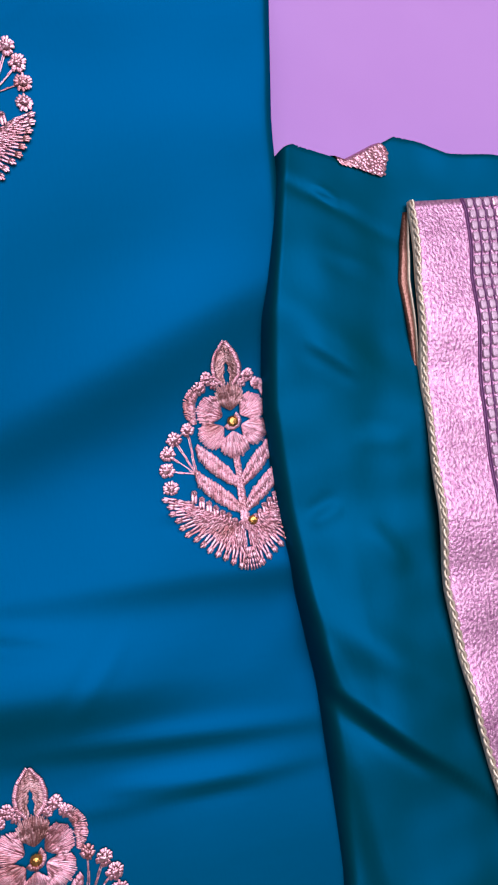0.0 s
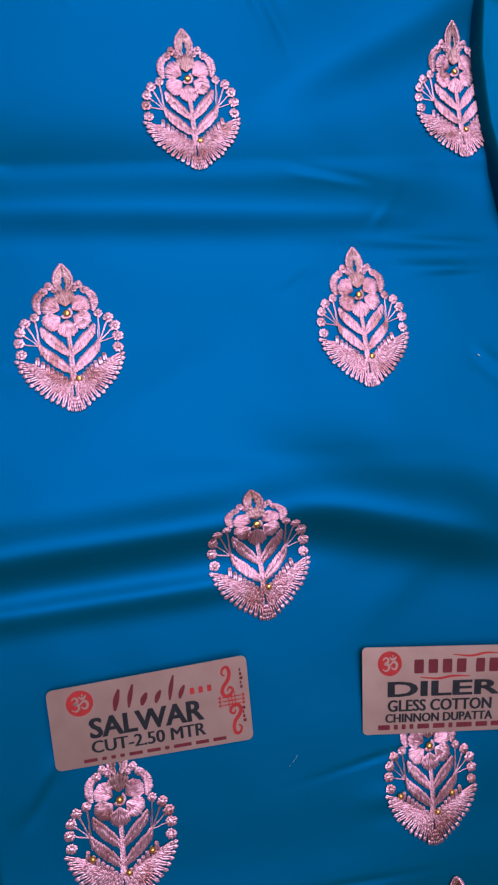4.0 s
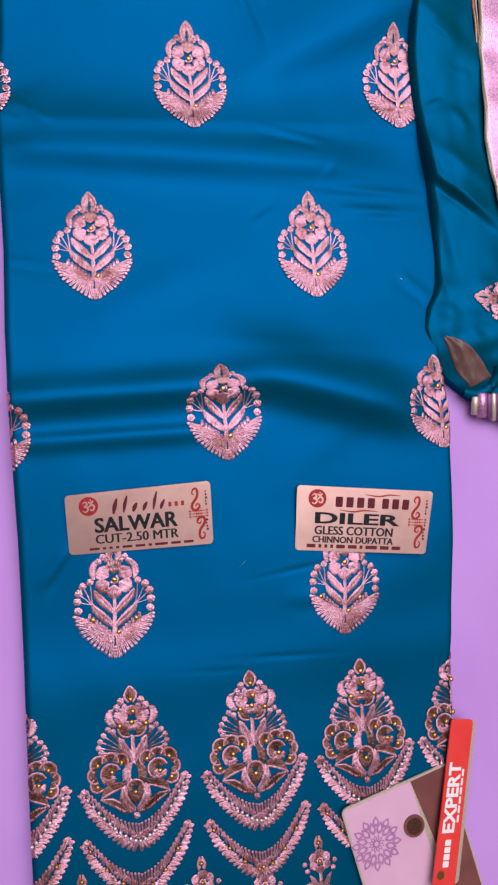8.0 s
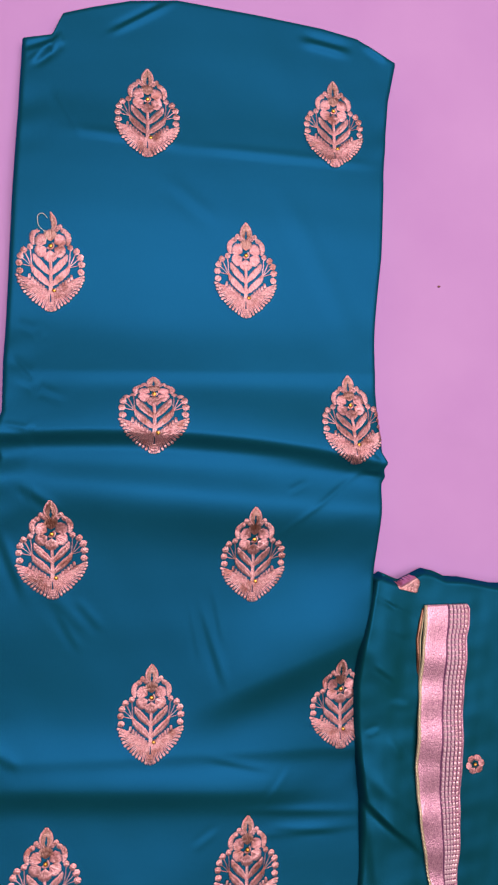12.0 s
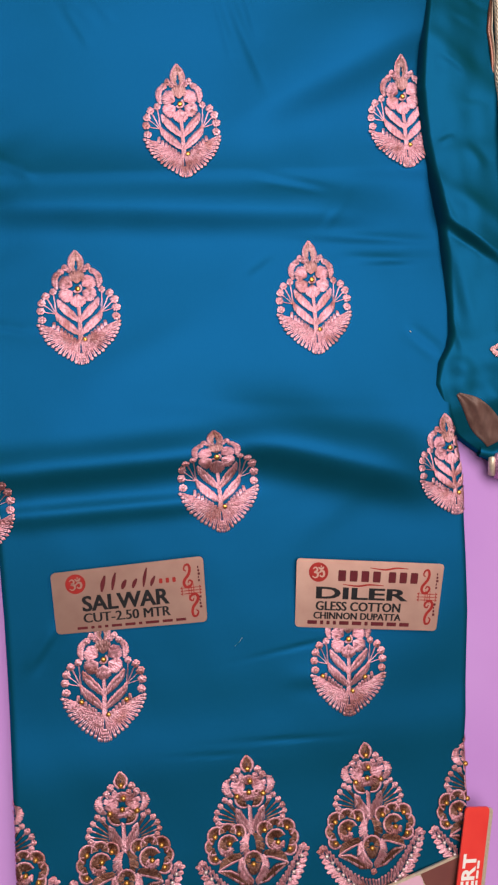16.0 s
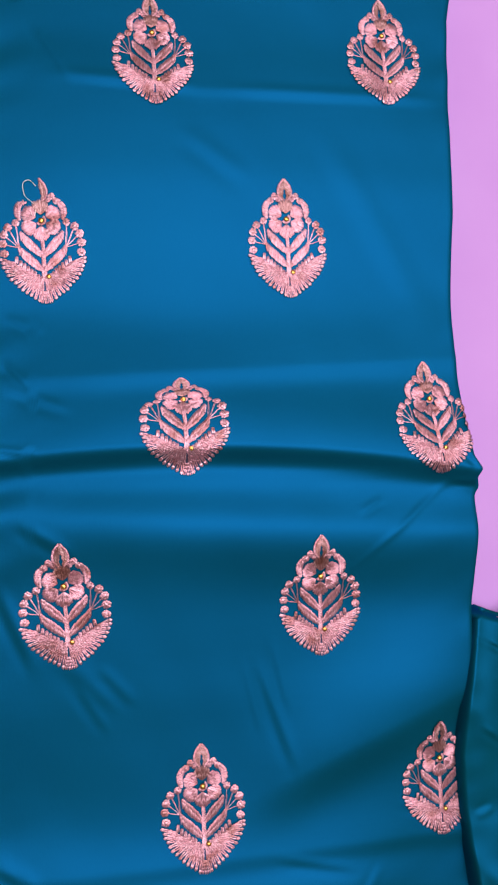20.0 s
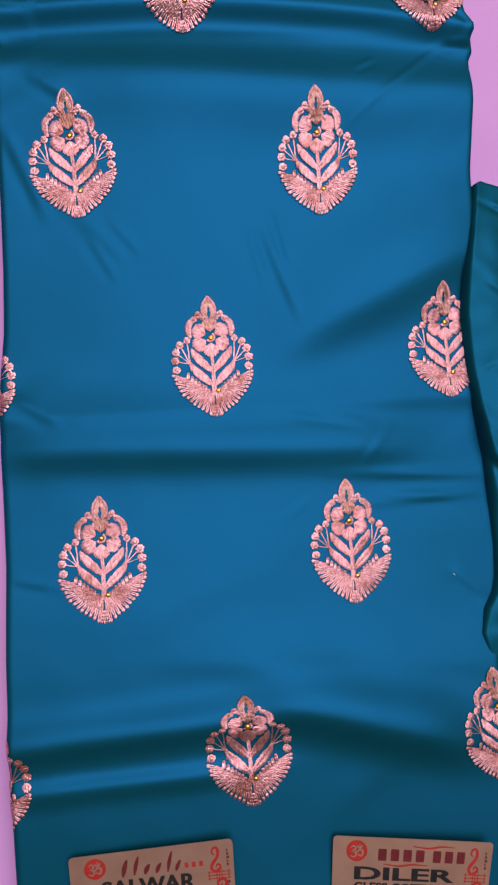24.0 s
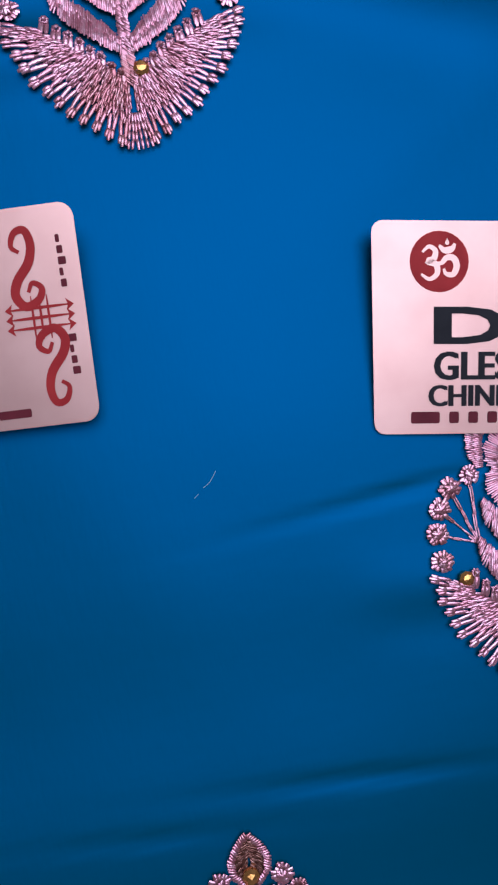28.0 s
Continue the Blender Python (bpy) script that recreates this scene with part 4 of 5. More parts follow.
def dup_surface(x, y):
    x, y = np.asarray(x, float), np.asarray(y, float)
    d = np.minimum(np.minimum(x - dup_left(y), 0.40 - x), np.minimum(dup_top(x) - y, y - dup_low(x)))
    k = np.clip(d / 0.0036, 0, 1)
    low = SHEET_Z + 0.001
    return low + (dup_z(x, y) - low) * (0.42 + 0.58 * np.sqrt(np.clip(1 - (1 - k) ** 2, 0, 1)))


sheet_grid(lambda u, y: dup_left(y) + u ** 1.3 * (0.40 - dup_left(y)), lambda u, v: dup_low(0.083 + 0.317 * u ** 1.3) + v * (dup_top(0.095 + 0.305 * u ** 1.3) - dup_low(0.083 + 0.317 * u ** 1.3)), 190, 260, dup_surface, SHEET_Z + 0.0003, SILK_DARK, "cloth", dup)

lace_left = lin([-0.222, -0.25, -0.285, -0.35, -0.39, -0.41, -0.445, -0.49, -0.545, -0.56], [0.1435, 0.1405, 0.1375, 0.1342, 0.1365, 0.1395, 0.146, 0.1435, 0.133, 0.131])
lace_right = lin([-0.222, -0.227, -0.241, -0.25, -0.29, -0.357, -0.405, -0.465, -0.545, -0.56], [0.1785, 0.1815, 0.1808, 0.1785, 0.1755, 0.1725, 0.1705, 0.1665, 0.163, 0.162])


def lace_z(x, y):
    t = (y + 0.222) / -0.32
    return dup_surface(np.clip(x, 0.12, 0.39), np.clip(y, -0.53, -0.215)) * 0.35 + 0.65 * 0.0065 + 0.0022 + 0.0011 * np.sin(y * 90 + x * 40) + 0.0005 * np.sin(y * 210 + 1.0) + 0.0006 * np.exp(-((y + 0.338) / 0.006) ** 2)


def strip(name, u0, u1, lift, mat, parent, label="", y0=-0.2235, y1=-0.547, lf=lace_left, rf=lace_right, nu=10, nv=150, thick=0.0008):
    """A lengthwise band of the border between shares u0 and u1 of its width."""
    def x_of(u, y):
        return lf(y) + (u0 + (u1 - u0) * u) * (rf(y) - lf(y))

    u, v = np.meshgrid(np.linspace(0, 1, nu), np.linspace(0, 1, nv))
    y = y0 + (y1 - y0) * v
    x = x_of(u, y)
    edge = np.minimum(u, 1 - u) * nu
    z = lace_z(x, y) + lift - np.where(edge < 0.5, thick * 0.5, 0)
    pts = np.stack([x, y, z], -1).reshape(-1, 3)
    idx = np.arange(nu * nv).reshape(nv, nu)
    quads = np.stack([idx[:-1, :-1], idx[1:, :-1], idx[1:, 1:], idx[:-1, 1:]], -1).reshape(-1, 4)
    rim = np.concatenate([idx[0, :], idx[1:, -1], idx[-1, -2::-1], idx[-2:0:-1, 0]])
    low = pts[rim].copy()
    low[:, 2] -= thick
    k, m, n0 = np.arange(len(rim)), len(rim), len(pts)
    skirt = np.stack([rim, rim[(k + 1) % m], n0 + (k + 1) % m, n0 + k], -1)
    return mesh_ob(name, np.concatenate([pts, low]), quads.tolist() + skirt.tolist(), mat, parent, label)


PLUM = simple("plum_braid", (0.16, 0.05, 0.17), (0.24, 0.09, 0.25), 900.0, 0.45, 0.3)
lace = strip("zari_border", 0.0, 1.0, 0.0, TISSUE, dup, "pink tissue border with bead rows")
strip("edge_cord", -0.005, 0.040, 0.0003, CORD, lace, "cream twisted edge cord", nu=5)
strip("edge_cord", 0.965, 1.005, 0.0005, TISSUE, lace, nu=5)
for j in (0, 1):
    cord = []
    for k in range(420):
        y = -0.2235 - 0.3235 * k / 419
        x = float(lace_left(y) + 0.022 * (lace_right(y) - lace_left(y))) + 0.0006 * math.sin(k * 0.75 + math.pi * j) + 0.0003 * math.sin(k * 0.11)
        cord.append((x, y, float(lace_z(np.array(x), np.array(y))) + 0.0008 + 0.0004 * math.cos(k * 0.75 + math.pi * j)))
    tube("cord_strand", cord, 0.00055, CORD, lace, sides=5)
for c, half in ((0.530, 0.008), (0.548, 0.005), (0.636, 0.008), (0.717, 0.008), (0.799, 0.007), (0.880, 0.007)):
    strip("braid_line", c - half, c + half, 0.0006, PLUM, lace, "mauve braid line", nu=5)


def flat_bead(rx, ry, h):
    ring = [(math.copysign(abs(math.cos(a)) ** 0.6, math.cos(a)), math.copysign(abs(math.sin(a)) ** 0.6, math.sin(a))) for a in (math.pi / 4 * j + math.pi / 8 for j in range(8))]
    V = [(rx * g * p, ry * g * q, h * zz) for g, zz in ((1.0, 0.05), (0.86, 0.75), (0.5, 1.0)) for p, q in ring]
    F = [(q * 8 + j, q * 8 + (j + 1) % 8, q * 8 + 8 + (j + 1) % 8, q * 8 + 8 + j) for q in range(2) for j in range(8)] + [tuple(16 + j for j in range(8))]
    return V, F


BV, BF = flat_bead(0.00122, 0.00168, 0.0008)
bead_mesh = bpy.data.meshes.new("flat_bead")
bead_mesh.from_pydata(BV, [], BF)
bead_mesh.materials.append(PEARL)
REST = {PEARL.name: ([], [], PEARL), ROSEBEAD.name: ([], [], ROSEBEAD)}
for c, mat in ((0.592, PEARL), (0.676, PEARL), (0.758, PEARL), (0.840, ROSEBEAD), (0.922, ROSEBEAD)):
    for k in range(82):
        y = -0.2254 - 0.3205 * k / 81
        x = float(lace_left(y) + c * (lace_right(y) - lace_left(y)))
        z = float(lace_z(np.array(x), np.array(y))) + 0.0002
        if mat is PEARL:
            ob = new("flat_bead", bead_mesh)
            ob.parent, ob.location = lace, (x, y, z)
        else:
            V, F, _ = REST[mat.name]
            F += [tuple(q + len(V) for q in f) for f in BF]
            V += [(x + v[0], y + v[1], z + v[2]) for v in BV]
for V, F, mat in REST.values():
    tagged(mesh_ob("bead_trim", V, F, mat, lace, "close rows of small flat beads", smooth=False), kind="stuff")
# the border's doubled-under fold, peeping out along its side
under_l = lin([-0.226, -0.238, -0.25, -0.267, -0.30], [0.1420, 0.1380, 0.1355, 0.1362, 0.1372])
under_r = lin([-0.226, -0.238, -0.25, -0.267, -0.30], [0.1440, 0.1412, 0.1395, 0.1388, 0.1380])
for k in range(5):
    y = -0.5475 - 0.0012 * k
    tube("end_pleat", [(0.1335 + 0.0042 * j, y + 0.0008 * math.sin(j * 1.7 + k), -0.0025 - 0.0008 * k + 0.0006 * math.sin(j + k)) for j in range(8)], 0.0009, (PLUM, CORD, TISSUE, PLUM, TISSUE)[k], lace, "striped pleat at the border's end")


def half_roll(name, p0, p1, r, mat, parent, label=""):
    """A rolled strip of cloth lying from p0 to p1, closed at its ends."""
    a, b = Vector(p0), Vector(p1)
    pts = [a, a + (b - a) * 0.04, a + (b - a) * 0.5, a + (b - a) * 0.96, b]
    ob = tube(name, pts, r, mat, parent, label, sides=14)
    for i, g in ((0, 0.3), (4, 0.3)):
        c = pts[i]
        for v in list(ob.data.vertices)[i * 14:i * 14 + 14]:
            v.co = c + (v.co - c) * g
    return ob


half_roll("rolled_end", (0.1150, -0.5280, -0.0030), (0.1160, -0.5455, -0.0085), 0.0036, TISSUE, lace, "border end rolled back under the cloth")
half_roll("rolled_end", (0.1105, -0.5300, -0.0045), (0.1110, -0.5430, -0.0095), 0.0024, CORD, lace)
for k in range(4):
    half_roll("end_pleat", (0.1205 + 0.0036 * k, -0.5290, -0.0030), (0.1215 + 0.0038 * k, -0.5475 - 0.0012 * k, -0.0090), 0.0019, (PLUM, CORD, PLUM, TISSUE)[k], lace)
strip("under_fold", 0.0, 1.0, -0.0022, BRONZE, lace, "gold-edged fold of the border", y0=-0.2262, y1=-0.296, lf=under_l, rf=under_r, nu=4, nv=40)
strip("under_fold", 0.72, 0.98, -0.0016, CORD, lace, y0=-0.2262, y1=-0.292, lf=under_l, rf=under_r, nu=4, nv=40)


def on_dup(x, y):
    return (x > dup_left(y)) & (y < dup_top(x) - 0.0004) & (y > dup_low(x))


def clip_sprig(tip, turn, keep, scale=1.0, name="embroidered_sprig"):
    pl = Place(*tip, turn, scale, scale, surface=dup_surface)
    first = None
    for nm, st in MOTIF:
        ob = st.build(name if first is None else nm, pl, keep, UNLIT_ZARI if nm == "unlit_petal" else ZARI, dup if first is None else first)
        first = first or ob


# half-hidden sprigs on the folded layers
def in_corner(x, y):
    """The folded wedge of embroidery beside the border."""
    return on_dup(x, y) & (x < lace_left(y) + 0.001) & (y < -0.461 + (x - 0.1105) * 0.42) & (y > -0.461 - (x - 0.1105) * 1.2)


clip_sprig((0.1095, -0.4605), 76, in_corner, 0.95)
bead(0.0017, 0.1325, -0.4665, float(dup_surface(0.1325, -0.4665)) + 0.0016, dup, GOLD)


def in_tuck(x, y):
    return on_dup(x, y) & (x < 0.1425 + (y + 0.197) * 0.35) & (y > -0.2095 - (x - 0.121) * 0.27)


TK = Stitches()
for k in range(26):
    TK.satin([(-11 + k * 0.55, 9), (-11 + k * 0.9, -9)], [1.2, 1.4], pitch=1.0, slant=2.0, height=0.9)
TK.build("embroidered_tuck", Place(0.1335, -0.2085, 20, surface=dup_surface), in_tuck, ZARI, dup)
FL = Stitches()
for k in range(6):
    a = radians(60 * k)
    d, m = np.array([math.cos(a), math.sin(a)]), np.array([-math.sin(a), math.cos(a)])
    FL.satin([d * 5.4 + m * g for g in (-3.0, -1.5, 0, 1.5, 3.0)], [2.0, 4.4, 5.4, 4.4, 2.0], slant=0.05, height=1.2)
fl_pl = Place(0.1855, -0.351, 10, surface=dup_surface)
fl_ob = FL.build("embroidered_floret", fl_pl, on_dup, ZARI, dup)
bead(0.0016, 0.1855, -0.351, float(dup_surface(0.1855, -0.351)) + 0.0012, fl_ob, GOLD)
# the turned-back corner shows its brown wrong side
def flap(name, left, right, nu, nv, mat, parent, label):
    L, R = np.array(smooth_path(left, 8)), np.array(smooth_path(right, 8))
    k = np.linspace(0, 1, nv)
    L = np.stack([np.interp(k, np.linspace(0, 1, len(L)), L[:, i]) for i in (0, 1)], 1)
    R = np.stack([np.interp(k, np.linspace(0, 1, len(R)), R[:, i]) for i in (0, 1)], 1)
    u, v = np.meshgrid(np.linspace(0, 1, nu), k)
    xy = L[:, None] * (1 - u[..., None]) + R[:, None] * u[..., None]
    d = np.minimum(np.minimum(u, 1 - u) * 8, np.minimum(v, 1 - v) * 10).clip(0, 1)
    z = dup_surface(xy[..., 0], xy[..., 1]) + 0.0006 + 0.0004 * np.sqrt(d) + 0.0005 * np.sin(u * 11 + v * 5) * d + 0.0010 * np.exp(-((v - 0.55 + 0.25 * u) / 0.08) ** 2) * d
    pts = np.concatenate([xy, z[..., None]], -1).reshape(-1, 3)
    idx = np.arange(nu * nv).reshape(nv, nu)
    quads = np.stack([idx[:-1, :-1], idx[1:, :-1], idx[1:, 1:], idx[:-1, 1:]], -1).reshape(-1, 4)
    rim = np.concatenate([idx[0, :], idx[1:, -1], idx[-1, -2::-1], idx[-2:0:-1, 0]])
    low = pts[rim] - np.array([0, 0, 0.0025])
    j, m = np.arange(len(rim)), len(rim)
    skirt = np.stack([rim, rim[(j + 1) % m], len(pts) + (j + 1) % m, len(pts) + j], -1)
    return mesh_ob(name, np.concatenate([pts, low]), quads.tolist() + skirt.tolist(), mat, parent, label)


corner = flap("turned_corner", [(0.0872, -0.4885), (0.0922, -0.5000), (0.0980, -0.5120), (0.1075, -0.5238)], [(0.0890, -0.4872), (0.1015, -0.4922), (0.1135, -0.5045), (0.1235, -0.5175)], 40, 44, WRONGSIDE, dup, "brown wrong side of the turned corner")
thread_on("rolled_lip", [(0.1030, -0.5262), (0.1120, -0.5285), (0.1215, -0.5255), (0.1272, -0.5180), (0.1285, -0.5105)], -0.0004, 0.0040, SILK_DARK, corner, dup_surface, "teal lip rolled round the opening")


# ---- paper labels ----
def text_shape(words, bold=0.0):
    cu = bpy.data.curves.new("lettering", "FONT")
    cu.body, cu.size, cu.offset, cu.resolution_u, cu.fill_mode = words, 1.0, bold, 3, "FRONT"
    ob = new("lettering", cu)
    me = bpy.data.meshes.new_from_object(ob.evaluated_get(bpy.context.evaluated_depsgraph_get()))
    bpy.data.objects.remove(ob)
    v = np.array([tuple(p.co)[:2] for p in me.vertices])
    f = [tuple(p.vertices) for p in me.polygons]
    bpy.data.meshes.remove(me)
    lo, hi = v.min(0), v.max(0)
    return (v - lo) / (hi - lo), f


class Sheet:
    """A stiff flat sheet over four corners (top left, top right, bottom right, bottom left), laid on the cloth."""

    def __init__(self, tl, tr, br, bl, lift=0.0005, tilt=0.0, lean=0.0):
        self.c = [np.array(q) for q in (tl, tr, br, bl)]
        u, v = np.meshgrid(np.linspace(0, 1, 12), np.linspace(0, 1, 8))
        self.plane = np.zeros(3)
        x, y = self.xy(u, v)
        A = np.stack([x.ravel(), y.ravel(), np.ones(x.size)], 1)
        z = panel_surface(x, y).ravel()
        self.plane = np.linalg.lstsq(A, z, rcond=None)[0]
        self.plane[1] += tilt
        self.plane[0] += lean
        self.plane[2] -= tilt * y.mean() + lean * x.mean()
        self.plane[2] += np.percentile(z - A @ self.plane, 97) + lift

    def xy(self, u, v):
        a, b, c, d = self.c
        return tuple((1 - u) * (1 - v) * a[i] + u * (1 - v) * b[i] + u * v * c[i] + (1 - u) * v * d[i] for i in (0, 1))

    def at(self, u, v, lift=0.0):
        x, y = self.xy(np.asarray(u, float), np.asarray(v, float))
        return np.stack([x, y, self.plane[0] * x + self.plane[1] * y + self.plane[2] + lift], -1)

    def slab(self, name, outline, lift, thick, mat, parent, label=""):
        o = np.array(outline)
        top = self.at(o[:, 0], o[:, 1], lift)
        low = top.copy()
        low[:, 2] -= thick
        n = len(o)
        faces = [tuple(range(n))[::-1]] + [(i, (i + 1) % n, n + (i + 1) % n, n + i) for i in range(n)]
        return mesh_ob(name, np.concatenate([top, low]), faces, mat, parent, label, smooth=False)

    def text(self, words, u0, u1, v0, v1, mat, parent, bold=0.0, heavy=0.0, skew=0.0):
        v, f = text_shape(words, heavy)
        uu = u0 + (u1 - u0) * v[:, 0] + skew * (v[:, 1] - 0.5)
        vv = v1 + (v0 - v1) * v[:, 1]
        n = len(uu)
        pts = np.concatenate([self.at(uu + k * bold, vv, 0.00012 + 0.00003 * k) for k in (0, 1)])
        return mesh_ob("lettering", pts, list(f) + [tuple(q + n for q in p) for p in f], mat, parent, smooth=False)


def round_rect(u0, v0, u1, v1, ru, rv, n=5):
    pts = []
    for cu, cv, a0 in ((u1 - ru, v0 + rv, -90), (u1 - ru, v1 - rv, 0), (u0 + ru, v1 - rv, 90), (u0 + ru, v0 + rv, 180)):
        pts += [(cu + ru * math.cos(radians(a0 + 90 * k / n)), cv + rv * math.sin(radians(a0 + 90 * k / n))) for k in range(n + 1)]
    return pts


def ribbon(path, w, aspect):
    """Closed outline of a tapering stroke along a path in sheet shares; w: width as a share of the sheet's width."""
    p = np.array(path)
    q = p * np.array([1, 1 / aspect])
    t = np.gradient(q, axis=0)
    t /= np.linalg.norm(t, axis=1, keepdims=True) + 1e-9
    nrm = np.stack([-t[:, 1], t[:, 0]], 1)
    k = np.linspace(0, 1, len(p))
    ww = (w * (0.35 + 0.65 * np.sin(math.pi * np.clip(k, 0.02, 0.98))))[:, None] / 2
    a, b = q + nrm * ww, q - nrm * ww
    out = np.concatenate([a, b[::-1]])
    return out * np.array([1, aspect])


LAYER = itertools.count()


def stroke(sh, name, path, w, aspect, mat, parent, label=""):
    p = np.array(smooth_path(path, 5))
    o = ribbon(p, w, aspect)
    n = len(p)
    pts = sh.at(o[:, 0], o[:, 1], 0.00012 + 0.000012 * (next(LAYER) % 10))
    faces = [(i, i + 1, 2 * n - 2 - i, 2 * n - 1 - i) for i in range(n - 1)]
    return mesh_ob(name, pts, faces, mat, parent, label, smooth=False)


def disc(cu, cv, r, aspect, n=28):
    return [(cu + r * math.cos(2 * math.pi * k / n), cv + r * aspect * math.sin(2 * math.pi * k / n)) for k in range(n)]


def emblem(sh, cu, cv, r, aspect, paper):
    d = sh.slab("emblem", disc(cu, cv, r, aspect), 0.00012, 0.0001, RED, paper, "round red emblem")
    for path in ([(-0.58, -0.30), (-0.36, -0.48), (-0.14, -0.34), (-0.20, -0.08), (-0.40, 0.0), (-0.12, 0.10), (-0.08, 0.40), (-0.34, 0.58), (-0.62, 0.42)], [(-0.22, 0.04), (0.05, 0.06), (0.24, -0.12), (0.48, -0.10), (0.58, 0.16), (0.46, 0.42), (0.22, 0.40), (0.14, 0.24)], [(-0.02, -0.52), (0.16, -0.36), (0.40, -0.40), (0.52, -0.58)], [(0.20, -0.66), (0.25, -0.64), (0.30, -0.66)]):
        p = np.array(smooth_path([(cu + a * r, cv + b * r * aspect) for a, b in path], 4))
        o = ribbon(p, r * 0.22, aspect)
        n = len(p)
        mesh_ob("emblem_stroke", sh.at(o[:, 0], o[:, 1], 0.0002 + 0.000015 * (next(LAYER) % 8)), [(i, i + 1, 2 * n - 2 - i, 2 * n - 1 - i) for i in range(n - 1)], FOIL, d, smooth=False)


def scroll(sh, aspect, paper):
    """Printed side ornament: two curled scrolls and a trellis of arrows."""
    curl = ((-0.025, -0.30), (-0.039, -0.33), (-0.030, -0.387), (-0.009, -0.395), (0.0, -0.33), (-0.009, -0.25), (-0.036, -0.171), (-0.043, -0.105), (-0.025, -0.055), (0.002, -0.08), (0.011, -0.13), (-0.0065, -0.158), (-0.017, -0.118))
    for s in (1, -1):
        stroke(sh, "scroll", [(0.906 + u * (1 if s > 0 else -1), 0.5 + s * v) for u, v in curl], 0.019, aspect, RED, paper)
    for v in (0.455, 0.5, 0.545):
        stroke(sh, "scroll", [(0.845, v), (0.88, v), (0.93, v), (0.968, v)], 0.006, aspect, RED, paper)
        for u, d in ((0.836, 1), (0.977, -1)):
            sh.slab("arrow_head", [(u, v), (u + d * 0.016, v - 0.028), (u + d * 0.012, v), (u + d * 0.016, v + 0.028)][::d], 0.00012, 0.0001, RED, paper)
    for u in (0.892, 0.908, 0.924):
        stroke(sh, "scroll", [(u, 0.40), (u, 0.47), (u, 0.53), (u, 0.60)], 0.005, aspect, RED, paper)
    for k in range(9):
        v = 0.14 + 0.3 * (k // 5) * 1.5 + (k % 5) * 0.05
        sh.slab("side_script_bar", round_rect(0.957, v, 0.965 + 0.004 * (k % 3), v + 0.035, 0.002, 0.005, 2), 0.00012, 0.0001, MAROON, paper)


def bars(sh, u0, u1, v0, v1, words, mat, paper, name="print_bar"):
    """Plain bars in place of small print; words: each word's share of letters."""
    total = sum(words) + len(words) - 1
    u = u0
    for w in words:
        du = (u1 - u0) * w / total
        sh.slab(name, round_rect(u, v0, u + du, v1, 0.003, (v1 - v0) * 0.2, 2), 0.00012, 0.0001, mat, paper)
        u += du + (u1 - u0) / total


def salwar_label():
    sh = Sheet((-0.1758, -0.5708), (-0.0858, -0.5704), (-0.0868, -0.6105), (-0.1762, -0.6078), lift=0.0018, tilt=0.10, lean=0.04)
    asp = 0.0905 / 0.038
    paper = sh.slab("paper_label", round_rect(0, 0, 1, 1, 0.03, 0.03 * asp), 0.0, 0.00035, FOIL, None)
    tagged(paper, "rose foil paper label printed black and red, on blue silk", "label", "paper labels on the kameez")
    emblem(sh, 0.155, 0.215, 0.066, asp, paper)
    # maker's name as plain slanted strokes
    for u, v0, v1, w in ((0.32, 0.13, 0.38, 0.03), (0.39, 0.10, 0.37, 0.024), (0.455, 0.23, 0.37, 0.03), (0.525, 0.23, 0.37, 0.026), (0.595, 0.08, 0.37, 0.022), (0.645, 0.22, 0.37, 0.024)):
        stroke(sh, "brand_stroke", [(u + 0.03, v0), (u + 0.012, (v0 + v1) / 2), (u, v1)], w, asp, MAROON, paper)
    bars(sh, 0.70, 0.81, 0.27, 0.345, [1, 1, 1], RED, paper, "brand_bar")
    sh.text("SALWAR", 0.185, 0.755, 0.42, 0.67, INK, paper, 0.006, 0.018)
    sh.text("CUT-2.50 MTR", 0.185, 0.755, 0.70, 0.85, INK, paper, 0.006)
    bars(sh, 0.14, 0.86, 0.91, 0.95, [3, 1, 1, 1, 3, 3, 1, 4, 3, 3], MAROON, paper)
    scroll(sh, asp, paper)


